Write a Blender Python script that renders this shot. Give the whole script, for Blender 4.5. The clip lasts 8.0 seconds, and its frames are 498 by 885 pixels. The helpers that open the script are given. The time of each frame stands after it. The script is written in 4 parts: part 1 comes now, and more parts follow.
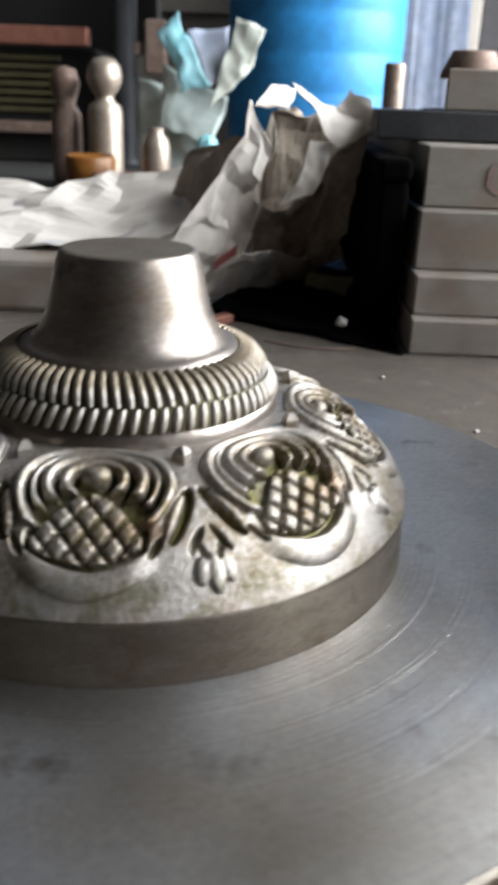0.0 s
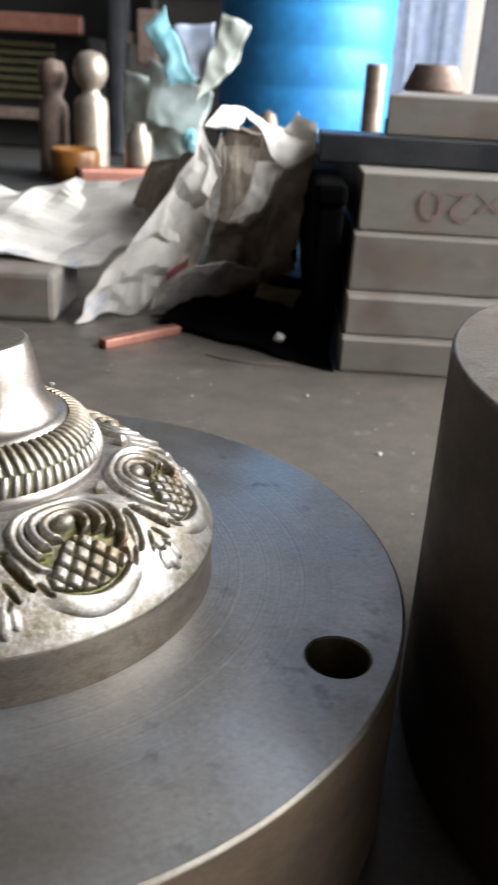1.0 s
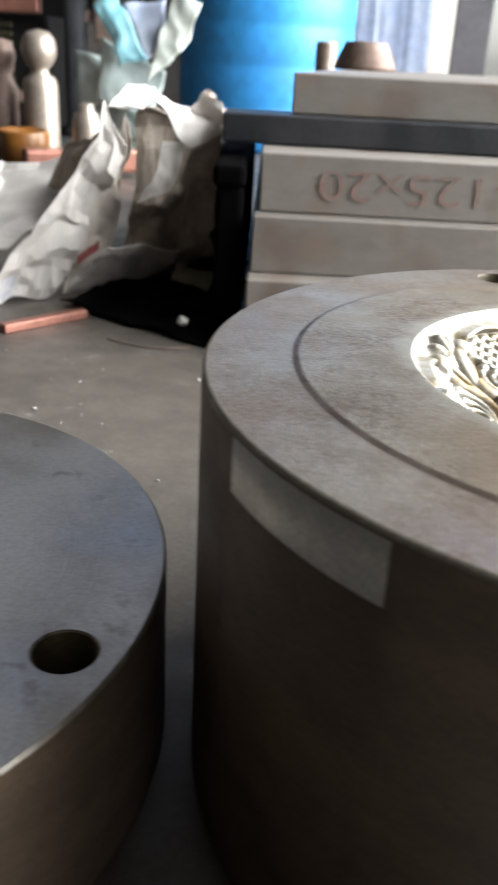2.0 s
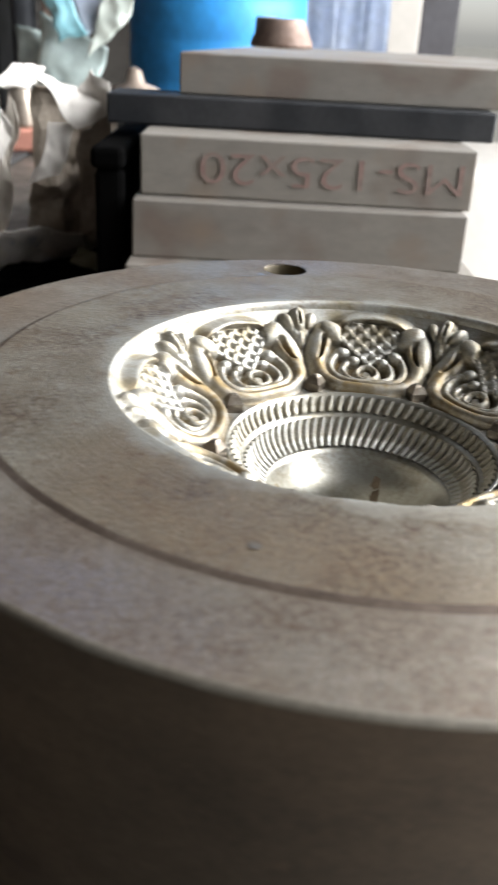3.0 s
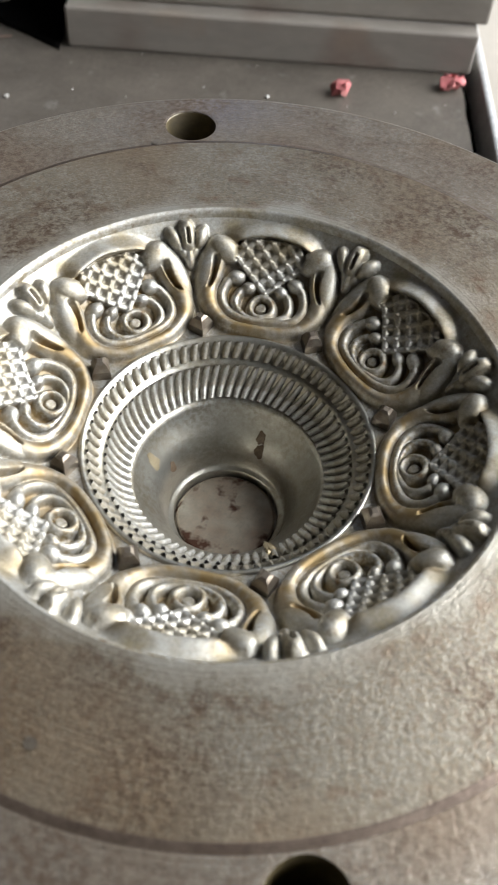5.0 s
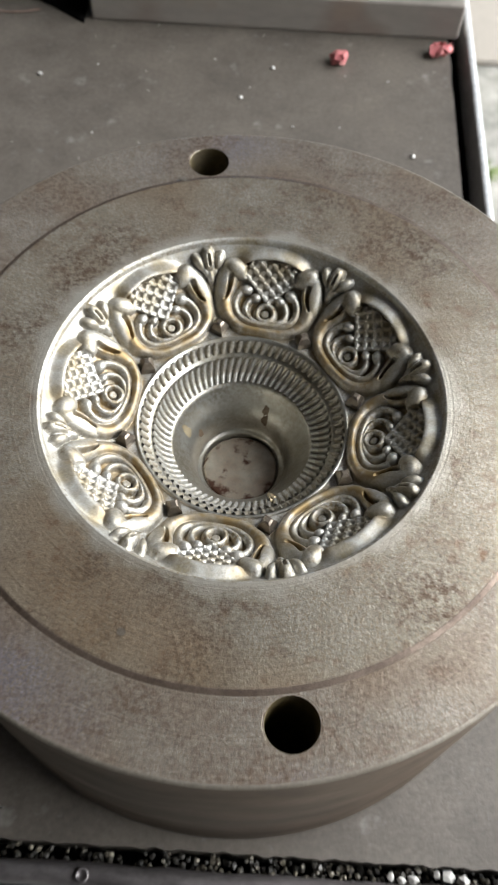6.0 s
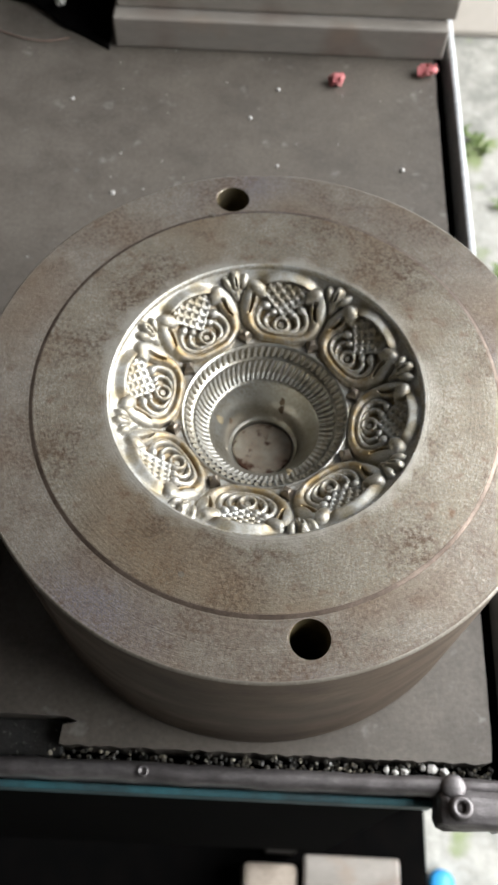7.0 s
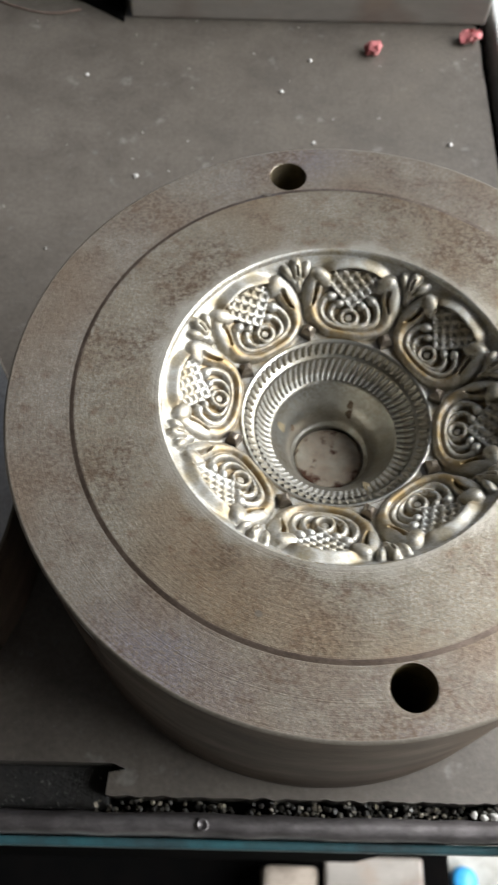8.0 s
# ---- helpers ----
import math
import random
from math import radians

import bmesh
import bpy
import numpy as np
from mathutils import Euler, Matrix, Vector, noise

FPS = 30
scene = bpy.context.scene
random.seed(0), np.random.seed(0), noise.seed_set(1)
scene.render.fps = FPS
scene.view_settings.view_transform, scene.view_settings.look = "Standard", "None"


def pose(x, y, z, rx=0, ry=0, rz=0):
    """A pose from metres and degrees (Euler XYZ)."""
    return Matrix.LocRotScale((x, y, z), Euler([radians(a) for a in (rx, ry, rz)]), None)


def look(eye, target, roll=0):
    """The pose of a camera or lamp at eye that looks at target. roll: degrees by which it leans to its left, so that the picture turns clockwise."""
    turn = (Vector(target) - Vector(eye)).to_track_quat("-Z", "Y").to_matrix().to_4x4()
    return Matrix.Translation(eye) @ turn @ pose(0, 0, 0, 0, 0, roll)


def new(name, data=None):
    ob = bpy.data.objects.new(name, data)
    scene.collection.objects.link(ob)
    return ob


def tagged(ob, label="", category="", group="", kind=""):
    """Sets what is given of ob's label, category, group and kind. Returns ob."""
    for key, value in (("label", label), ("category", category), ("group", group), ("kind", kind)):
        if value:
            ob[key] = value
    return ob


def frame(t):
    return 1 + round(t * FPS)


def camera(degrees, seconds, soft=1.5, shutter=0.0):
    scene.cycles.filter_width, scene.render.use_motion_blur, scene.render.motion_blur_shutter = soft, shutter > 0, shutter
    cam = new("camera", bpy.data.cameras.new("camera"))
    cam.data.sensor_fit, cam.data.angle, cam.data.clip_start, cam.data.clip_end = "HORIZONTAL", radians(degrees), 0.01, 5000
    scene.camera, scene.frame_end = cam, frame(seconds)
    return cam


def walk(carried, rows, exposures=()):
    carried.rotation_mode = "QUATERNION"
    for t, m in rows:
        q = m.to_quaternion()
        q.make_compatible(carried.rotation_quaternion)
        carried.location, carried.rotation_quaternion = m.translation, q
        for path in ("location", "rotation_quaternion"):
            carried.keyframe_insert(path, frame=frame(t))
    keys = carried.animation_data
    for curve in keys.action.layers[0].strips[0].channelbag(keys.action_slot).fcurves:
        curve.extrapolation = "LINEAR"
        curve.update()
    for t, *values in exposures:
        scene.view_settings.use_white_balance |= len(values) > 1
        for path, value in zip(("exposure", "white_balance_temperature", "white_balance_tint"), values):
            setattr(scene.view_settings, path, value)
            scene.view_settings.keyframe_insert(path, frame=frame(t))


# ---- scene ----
cam = camera(32.2, 8.0, soft=0.9, shutter=0.4)
# seconds, place of the lens, heading, tilt, lean
ROWS = [
    (0.0, -0.1136, -0.1037, 0.0821, 0.55, -21.87, 2.18),
    (0.5, -0.1006, -0.1124, 0.0963, 0.78, -22.60, 2.67),
    (1.0, -0.0891, -0.1150, 0.1003, 0.83, -23.30, 3.37),
    (1.2, -0.0838, -0.1155, 0.1017, 0.39, -23.41, 3.30),
    (2.3, -0.0423, -0.1097, 0.1017, 0.41, -24.92, 2.87),
    (2.5, -0.0341, -0.1097, 0.1036, 0.51, -25.16, 2.23),
    (3.0, -0.0164, -0.1058, 0.1053, -0.56, -25.87, 3.22),
    (3.5, -0.0037, -0.0950, 0.0995, -1.00, -30.19, 3.85),
    (4.0, 0.0014, -0.0816, 0.1060, -1.12, -37.31, 3.84),
    (4.5, 0.0047, -0.0728, 0.1182, -0.85, -44.70, 3.95),
    (5.0, 0.0024, -0.0660, 0.1418, -0.12, -52.84, 4.18),
    (5.2, 0.0012, -0.0638, 0.1449, -0.25, -55.55, 4.59),
    (6.3, 0.0028, -0.0879, 0.2032, 1.02, -60.69, 2.33),
    (6.5, 0.0004, -0.0926, 0.2132, 0.41, -61.28, 2.81),
    (7.0, -0.0021, -0.0967, 0.2216, 0.72, -62.00, 2.01),
    (7.5, -0.0056, -0.0898, 0.2133, 0.48, -62.43, 1.64),
    (8.0, -0.0170, -0.0821, 0.2021, 0.01, -62.65, 1.33),
]


def eye_pose(x, y, z, yaw, pitch, roll):
    a, b = radians(yaw), radians(pitch)
    ahead = Vector((-math.sin(a) * math.cos(b), math.cos(a) * math.cos(b), math.sin(b)))
    eye = Vector((x, y, z))
    return look(eye, eye + ahead, roll)


# stops by which the phone opens up and closes down
EXPOSURES = [(0.0, 0.26), (0.5, 0.22), (1.0, 0.5), (2.5, 0.78), (3.0, 0.53), (3.5, 0.24), (4.0, 0.25), (4.5, 0.28), (5.0, 0.19), (6.5, 0.18), (8.0, 0.18)]
walk(cam, [(t, eye_pose(*p)) for t, *p in ROWS], EXPOSURES)
# a phone lens close to its subject: far things are out of focus
cam.data.dof.use_dof = True
cam.data.dof.focus_distance = 0.128
cam.data.dof.aperture_fstop = cam.data.lens / 1000 / 0.0009

# ---- light ----
SUN_UP, SUN_ROUND = radians(55), radians(140)
world = bpy.data.worlds.new("world")
scene.world = world
world.use_nodes = True
wn = world.node_tree.nodes
sky = wn.new("ShaderNodeTexSky")
sky.sky_type = "NISHITA"
sky.sun_disc = False
sky.sun_elevation, sky.sun_rotation = SUN_UP, SUN_ROUND
wn["Background"].inputs["Strength"].default_value = 0.095
haze = wn.new("ShaderNodeHueSaturation")
haze.inputs["Saturation"].default_value = 0.3
world.node_tree.links.new(sky.outputs[0], haze.inputs["Color"])
world.node_tree.links.new(haze.outputs[0], wn["Background"].inputs["Color"])

# soft sun on the yard beside the shed; an added roof shades the bench
sun = new("sun", bpy.data.lights.new("sun", "SUN"))
sun.data.energy, sun.data.angle, sun.data.color = 2.5, radians(4), (1.0, 0.96, 0.90)
sun.matrix_world = look((math.sin(SUN_ROUND) * 3, math.cos(SUN_ROUND) * 3, 3 * math.tan(SUN_UP)), (0, 0, 0))


def lamp_area(name, eye, target, size, size_y, watts, colour):
    data = bpy.data.lights.new(name, "AREA")
    data.shape, data.size, data.size_y, data.energy, data.color = "RECTANGLE", size, size_y, watts, colour
    ob = new(name, data)
    ob.matrix_world = look(eye, target)
    return ob


# daylight that comes in through the open side
lamp_area("daylight_side", (1.30, 0.26, 0.76), (0.0, 0.03, 0.03), 1.8, 1.5, 122, (0.93, 0.965, 1.0))

# ---- materials ----
def material(name):
    m = bpy.data.materials.new(name)
    m.use_nodes = True
    return m, m.node_tree.nodes, m.node_tree.links, m.node_tree.nodes["Principled BSDF"]


def node(nt, kind, **values):
    n = nt.new(kind)
    for key, value in values.items():
        n.inputs[key.replace("_", " ")].default_value = value
    return n


def mix_colour(nodes, links, fac, a, b):
    n = nodes.new("ShaderNodeMix")
    n.data_type = "RGBA"
    if isinstance(fac, float):
        n.inputs[0].default_value = fac
    else:
        links.new(fac, n.inputs[0])
    for sock, value in ((n.inputs[6], a), (n.inputs[7], b)):
        if isinstance(value, tuple):
            sock.default_value = (*value, 1)
        else:
            links.new(value, sock)
    return n.outputs[2]


def ramp(nodes, links, source, low, high):
    n = nodes.new("ShaderNodeMapRange")
    n.inputs["From Min"].default_value, n.inputs["From Max"].default_value = low, high
    links.new(source, n.inputs["Value"])
    return n.outputs["Result"]


def surface(name, base, second, metallic=0.0, rough=0.5, rough_var=0.15, grain=900.0, blotch=60.0, bump=0.15, depth=0.0002,
            spots=None, spot_scale=300.0, spot_edge=(0.62, 0.70), stretch=(1, 1, 1), rings=0.0, ring_depth=0.0, blotch_edge=(0.35, 0.65),
            per_object=0.0, specks=None, speck_scale=1200.0, speck_edge=(0.62, 0.70), clusters=None, grain_mix=0.45, polish=None, turned=0.0, washes=(), patina_shade=None, island=None):
    """A worn surface: two tones in blotches, fine grain in relief, dark or rusty spots, and turning marks round the z axis."""
    m, nodes, links, bsdf = material(name)
    coord = nodes.new("ShaderNodeTexCoord")
    place = nodes.new("ShaderNodeMapping")
    place.inputs["Scale"].default_value = stretch
    links.new(coord.outputs["Object"], place.inputs["Vector"])
    large = node(nodes, "ShaderNodeTexNoise", Scale=blotch, Detail=5.0, Roughness=0.62)
    fine = node(nodes, "ShaderNodeTexNoise", Scale=grain, Detail=4.0, Roughness=0.7)
    for n in (large, fine):
        links.new(place.outputs[0], n.inputs["Vector"])
    colour = mix_colour(nodes, links, ramp(nodes, links, large.outputs["Fac"], *blotch_edge), base, second)
    for span, low, high, tint in washes:
        wash = node(nodes, "ShaderNodeTexNoise", Scale=span, Detail=2.0, Roughness=0.5)
        links.new(coord.outputs["Object"], wash.inputs["Vector"])
        colour = mix_colour(nodes, links, ramp(nodes, links, wash.outputs["Fac"], low, high), colour, tint)
    shade = nodes.new("ShaderNodeMix")
    shade.data_type, shade.blend_type = "RGBA", "MULTIPLY"
    shade.inputs[0].default_value = grain_mix
    links.new(colour, shade.inputs[6])
    grey = ramp(nodes, links, fine.outputs["Fac"], 0.2, 0.72)
    links.new(grey, shade.inputs[7])
    colour = shade.outputs[2]
    height = fine.outputs["Fac"]
    if spots:
        dots = node(nodes, "ShaderNodeTexNoise", Scale=spot_scale, Detail=3.0, Roughness=0.6)
        links.new(coord.outputs["Object"], dots.inputs["Vector"])
        colour = mix_colour(nodes, links, ramp(nodes, links, dots.outputs["Fac"], *spot_edge), colour, spots)
    if specks:
        fleck = node(nodes, "ShaderNodeTexNoise", Scale=speck_scale, Detail=4.0, Roughness=0.62, Distortion=0.6)
        links.new(coord.outputs["Object"], fleck.inputs["Vector"])
        colour = mix_colour(nodes, links, ramp(nodes, links, fleck.outputs["Fac"], *speck_edge), colour, specks)
    if clusters:
        cloud = node(nodes, "ShaderNodeTexNoise", Scale=70.0, Detail=4.0, Roughness=0.6)
        dust = node(nodes, "ShaderNodeTexNoise", Scale=1200.0, Detail=3.0, Roughness=0.65)
        for n in (cloud, dust):
            links.new(coord.outputs["Object"], n.inputs["Vector"])
        both = nodes.new("ShaderNodeMath")
        both.operation = "MULTIPLY"
        links.new(ramp(nodes, links, cloud.outputs["Fac"], 0.42, 0.64), both.inputs[0])
        links.new(ramp(nodes, links, dust.outputs["Fac"], 0.42, 0.62), both.inputs[1])
        colour = mix_colour(nodes, links, both.outputs[0], colour, clusters)
    if island:
        each = nodes.new("ShaderNodeNewGeometry")
        colour = mix_colour(nodes, links, ramp(nodes, links, each.outputs["Random Per Island"], 0.55, 1.0), colour, island)
    if patina_shade:
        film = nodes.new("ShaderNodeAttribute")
        film.attribute_name = "patina_shade"
        colour = mix_colour(nodes, links, film.outputs["Fac"], colour, patina_shade)
    if polish:
        # worn brighter by handling round the mouth
        mouth, away, tint = polish
        axis = nodes.new("ShaderNodeVectorMath")
        axis.operation = "MULTIPLY"
        axis.inputs[1].default_value = (1, 1, 0)
        reach = nodes.new("ShaderNodeVectorMath")
        reach.operation = "LENGTH"
        links.new(coord.outputs["Object"], axis.inputs[0])
        links.new(axis.outputs[0], reach.inputs[0])
        ragged = nodes.new("ShaderNodeMath")
        ragged.operation = "MULTIPLY_ADD"
        ragged.inputs[1].default_value = 0.012
        links.new(large.outputs["Fac"], ragged.inputs[0])
        links.new(reach.outputs["Value"], ragged.inputs[2])
        colour = mix_colour(nodes, links, ramp(nodes, links, ragged.outputs[0], mouth + 0.006, away + 0.006), tint, colour)
    if turned:
        round_way = nodes.new("ShaderNodeTangent")
        round_way.direction_type, round_way.axis = "RADIAL", "Z"
        bsdf.inputs["Anisotropic"].default_value, bsdf.inputs["Anisotropic Rotation"].default_value = turned, 0.25
        links.new(round_way.outputs[0], bsdf.inputs["Tangent"])
    if per_object:
        info = nodes.new("ShaderNodeObjectInfo")
        tone = nodes.new("ShaderNodeHueSaturation")
        links.new(colour, tone.inputs["Color"])
        shift = nodes.new("ShaderNodeMapRange")
        shift.inputs["To Min"].default_value, shift.inputs["To Max"].default_value = 1 - per_object, 1 + per_object
        links.new(info.outputs["Random"], shift.inputs["Value"])
        links.new(shift.outputs[0], tone.inputs["Value"])
        colour = tone.outputs[0]
    links.new(colour, bsdf.inputs["Base Color"])
    rv = nodes.new("ShaderNodeMapRange")
    rv.inputs["From Min"].default_value, rv.inputs["From Max"].default_value = 0.3, 0.7
    rv.inputs["To Min"].default_value, rv.inputs["To Max"].default_value = max(rough - rough_var, 0.03), min(rough + rough_var, 1)
    links.new(large.outputs["Fac"], rv.inputs["Value"])
    links.new(rv.outputs[0], bsdf.inputs["Roughness"])
    bsdf.inputs["Metallic"].default_value = metallic
    relief = node(nodes, "ShaderNodeBump", Strength=bump, Distance=depth)
    links.new(height, relief.inputs["Height"])
    if rings:
        split = nodes.new("ShaderNodeSeparateXYZ")
        flat = nodes.new("ShaderNodeCombineXYZ")
        length = nodes.new("ShaderNodeVectorMath")
        length.operation = "LENGTH"
        links.new(coord.outputs["Object"], split.inputs[0])
        links.new(split.outputs[0], flat.inputs[0])
        links.new(split.outputs[1], flat.inputs[1])
        links.new(flat.outputs[0], length.inputs[0])
        turn = node(nodes, "ShaderNodeTexNoise", Scale=rings, Detail=3.0, Roughness=0.75)
        turn.noise_dimensions = "1D"
        links.new(length.outputs["Value"], turn.inputs["W"])
        second_relief = node(nodes, "ShaderNodeBump", Strength=1.0, Distance=ring_depth)
        links.new(turn.outputs["Fac"], second_relief.inputs["Height"])
        links.new(relief.outputs[0], second_relief.inputs["Normal"])
        links.new(second_relief.outputs[0], bsdf.inputs["Normal"])
    else:
        links.new(relief.outputs[0], bsdf.inputs["Normal"])
    return m


# The blue-grey wash paints a sky sheen on the flange; the brown is staining.
TURNED = surface("turned_steel", (0.53, 0.515, 0.49), (0.37, 0.345, 0.315), 0.95, 0.37, 0.10, 1400, 34, 0.2, 0.0001,
                 washes=((38, 0.50, 0.64, (0.46, 0.467, 0.48)), (26, 0.55, 0.70, (0.31, 0.275, 0.235))), grain_mix=0.3, blotch_edge=(0.38, 0.66),
                 spots=(0.20, 0.18, 0.16), spot_scale=150, spot_edge=(0.62, 0.78), rings=1900, ring_depth=0.00006, turned=0.35,
                 specks=(0.26, 0.24, 0.21), speck_scale=700, speck_edge=(0.67, 0.78))
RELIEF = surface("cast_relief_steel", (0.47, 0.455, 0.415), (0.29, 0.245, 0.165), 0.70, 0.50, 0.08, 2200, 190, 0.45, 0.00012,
                 blotch_edge=(0.44, 0.68), clusters=(0.17, 0.13, 0.07), spots=(0.13, 0.08, 0.04), spot_scale=480, spot_edge=(0.62, 0.76), patina_shade=(0.215, 0.150, 0.068))
OXIDE = surface("oxidised_steel", (0.318, 0.286, 0.230), (0.165, 0.132, 0.092), 0.7, 0.41, 0.08, 1500, 95, 0.7, 0.00014, grain_mix=0.6,
                washes=((28, 0.50, 0.68, (0.25, 0.180, 0.115)),), blotch_edge=(0.42, 0.74),
                spots=(0.13, 0.08, 0.048), spot_scale=330, spot_edge=(0.56, 0.76), rings=2600, ring_depth=0.000045,
                specks=(0.185, 0.148, 0.104), speck_scale=2300, speck_edge=(0.48, 0.63), clusters=(0.085, 0.056, 0.037),
                polish=(0.0336, 0.0366, (0.305, 0.282, 0.235)), turned=0.3)
# Violet-grey and brown washes tint the rim in patches.
RIMOX = surface("tinted_rim_steel", (0.308, 0.273, 0.226), (0.185, 0.150, 0.117), 0.7, 0.42, 0.08, 1500, 70, 0.7, 0.00014, grain_mix=0.6,
                washes=((22, 0.54, 0.68, (0.235, 0.205, 0.208)), (31, 0.46, 0.66, (0.230, 0.168, 0.116))), blotch_edge=(0.40, 0.72),
                spots=(0.13, 0.085, 0.056), spot_scale=300, spot_edge=(0.60, 0.80), rings=2600, ring_depth=0.000045,
                specks=(0.190, 0.152, 0.115), speck_scale=2300, speck_edge=(0.47, 0.63), clusters=(0.112, 0.080, 0.057), turned=0.3)
# Step steel darkened so its side away from the daylight shows a dark line.
STEPPED = surface("darkened_step_steel", (0.175, 0.132, 0.102), (0.088, 0.062, 0.046), 0.7, 0.42, 0.1, 1500, 160, 0.5, 0.0001)
SIDE = surface("browned_steel_side", (0.132, 0.089, 0.057), (0.086, 0.060, 0.041), 0.1, 0.55, 0.08, 900, 60, 0.2, 0.0001, stretch=(1, 1, 2),
               spots=(0.13, 0.085, 0.055), spot_scale=420, spot_edge=(0.66, 0.80))
SIDE.node_tree.nodes["Principled BSDF"].inputs["Specular IOR Level"].default_value = 0.35
# Ochre-olive bore steel, darkened to put the holes' inner shade into it.
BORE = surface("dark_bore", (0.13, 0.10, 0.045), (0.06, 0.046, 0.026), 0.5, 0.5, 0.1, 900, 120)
PLUG = surface("stained_plug_steel", (0.50, 0.45, 0.36), (0.30, 0.225, 0.165), 0.6, 0.42, 0.1, 1200, 150, spots=(0.07, 0.03, 0.016), spot_scale=260, spot_edge=(0.56, 0.66))
BENCH = surface("bench_steel", (0.134, 0.115, 0.095), (0.086, 0.072, 0.058), 0.2, 0.48, 0.14, 700, 42, 0.4, 0.0002,
                spots=(0.24, 0.225, 0.205), spot_scale=110, spot_edge=(0.64, 0.82), specks=(0.12, 0.11, 0.10), speck_scale=420, speck_edge=(0.64, 0.72))
RAIL = surface("worn_rail_steel", (0.225, 0.205, 0.20), (0.10, 0.088, 0.086), 0.7, 0.45, 0.15, 700, 120, 0.45, 0.0004, stretch=(0.5, 1, 1), specks=(0.30, 0.29, 0.28), speck_scale=500, speck_edge=(0.69, 0.76))
PLATE = surface("mild_steel_plate", (0.262, 0.236, 0.205), (0.200, 0.176, 0.150), 0.2, 0.55, 0.1, 300, 28, 0.2, 0.0002, stretch=(0.4, 1, 1), grain_mix=0.2, washes=((30, 0.55, 0.66, (0.185, 0.145, 0.118)),),
                spots=(0.215, 0.165, 0.125), spot_scale=38, spot_edge=(0.56, 0.78), per_object=0.08)
DARKBAR = surface("black_mill_scale", (0.028, 0.03, 0.034), (0.045, 0.045, 0.048), 0.4, 0.5, 0.1, 500, 40)
BLACK = surface("black_grime", (0.012, 0.012, 0.012), (0.02, 0.018, 0.016), 0.1, 0.7, 0.1, 500, 40)
PAPER = surface("crumpled_newsprint", (0.66, 0.615, 0.56), (0.56, 0.515, 0.465), 0.0, 0.85, 0.05, 300, 40, 0.2, 0.0004, grain_mix=0.1,
                spots=(0.42, 0.42, 0.45), spot_scale=60, spot_edge=(0.62, 0.70))
CARD = surface("brown_paper", (0.42, 0.35, 0.28), (0.33, 0.27, 0.215), 0.0, 0.85, 0.05, 300, 40, 0.2, 0.0004)
COPPER = surface("copper_bar", (0.46, 0.20, 0.14), (0.34, 0.15, 0.11), 0.6, 0.45, 0.1, 400, 60)
BLUE = surface("blue_plastic", (0.04, 0.33, 0.74), (0.03, 0.27, 0.68), 0.0, 0.5, 0.08, 60, 9, 0.1, 0.0005, blotch_edge=(0.3, 0.7))
PALEBLUE = surface("pale_blue_plastic", (0.52, 0.56, 0.65), (0.38, 0.45, 0.62), 0.0, 0.4, 0.1, 60, 14)
CYAN = surface("cyan_plastic_film", (0.26, 0.64, 0.72), (0.30, 0.54, 0.60), 0.0, 0.35, 0.1, 60, 20)
CLEAR = surface("cloudy_plastic_film", (0.50, 0.57, 0.54), (0.34, 0.40, 0.38), 0.0, 0.35, 0.1, 60, 25)
WHITE = surface("white_paint", (0.52, 0.48, 0.43), (0.45, 0.41, 0.365), 0.0, 0.7, 0.1, 60, 4, grain_mix=0.12)
DARKWOOD = surface("dark_post", (0.05, 0.045, 0.05), (0.035, 0.03, 0.032), 0.0, 0.6, 0.1, 60, 8)
WALL = surface("dark_wall", (0.055, 0.049, 0.043), (0.032, 0.028, 0.025), 0.0, 0.9, 0.05, 60, 3, 0.3, 0.004)
CONCRETE = surface("yard_concrete", (0.40, 0.39, 0.355), (0.20, 0.20, 0.18), 0.0, 0.9, 0.05, 90, 11, 0.4, 0.003,
                   spots=(0.16, 0.19, 0.09), spot_scale=9, spot_edge=(0.6, 0.68))
GREEN = surface("coil_wire", (0.10, 0.088, 0.04), (0.065, 0.058, 0.03), 0.3, 0.5, 0.1, 200, 30)
AMBER = surface("amber_wood", (0.30, 0.12, 0.02), (0.20, 0.075, 0.014), 0.0, 0.4, 0.1, 200, 60)
STEELROD = surface("bright_steel_rod", (0.52, 0.44, 0.36), (0.40, 0.33, 0.27), 0.6, 0.38, 0.08, 400, 60)
CHIP = surface("steel_chips", (0.055, 0.05, 0.042), (0.02, 0.018, 0.015), 0.3, 0.5, 0.1, 900, 300, blotch_edge=(0.45, 0.6), island=(0.20, 0.175, 0.13))
CRUMB = surface("pink_crumb", (0.52, 0.12, 0.13), (0.40, 0.17, 0.15), 0.0, 0.7, 0.1, 900, 300)
PALE = surface("pale_grit", (0.52, 0.50, 0.46), (0.36, 0.34, 0.31), 0.2, 0.6, 0.1, 900, 300)
REDPEN = surface("red_marker", (0.29, 0.17, 0.145), (0.26, 0.19, 0.16), 0.0, 0.7, 0.1, 300, 90)
LEAF = surface("weed_leaf", (0.12, 0.17, 0.05), (0.09, 0.13, 0.04), 0.0, 0.6, 0.1, 200, 40)
TEAL = surface("chipped_teal_paint", (0.03, 0.11, 0.125), (0.02, 0.045, 0.05), 0.1, 0.5, 0.1, 400, 60)
WHITEFILM = surface("milky_film", (0.66, 0.68, 0.60), (0.50, 0.55, 0.50), 0.0, 0.35, 0.1, 60, 20)
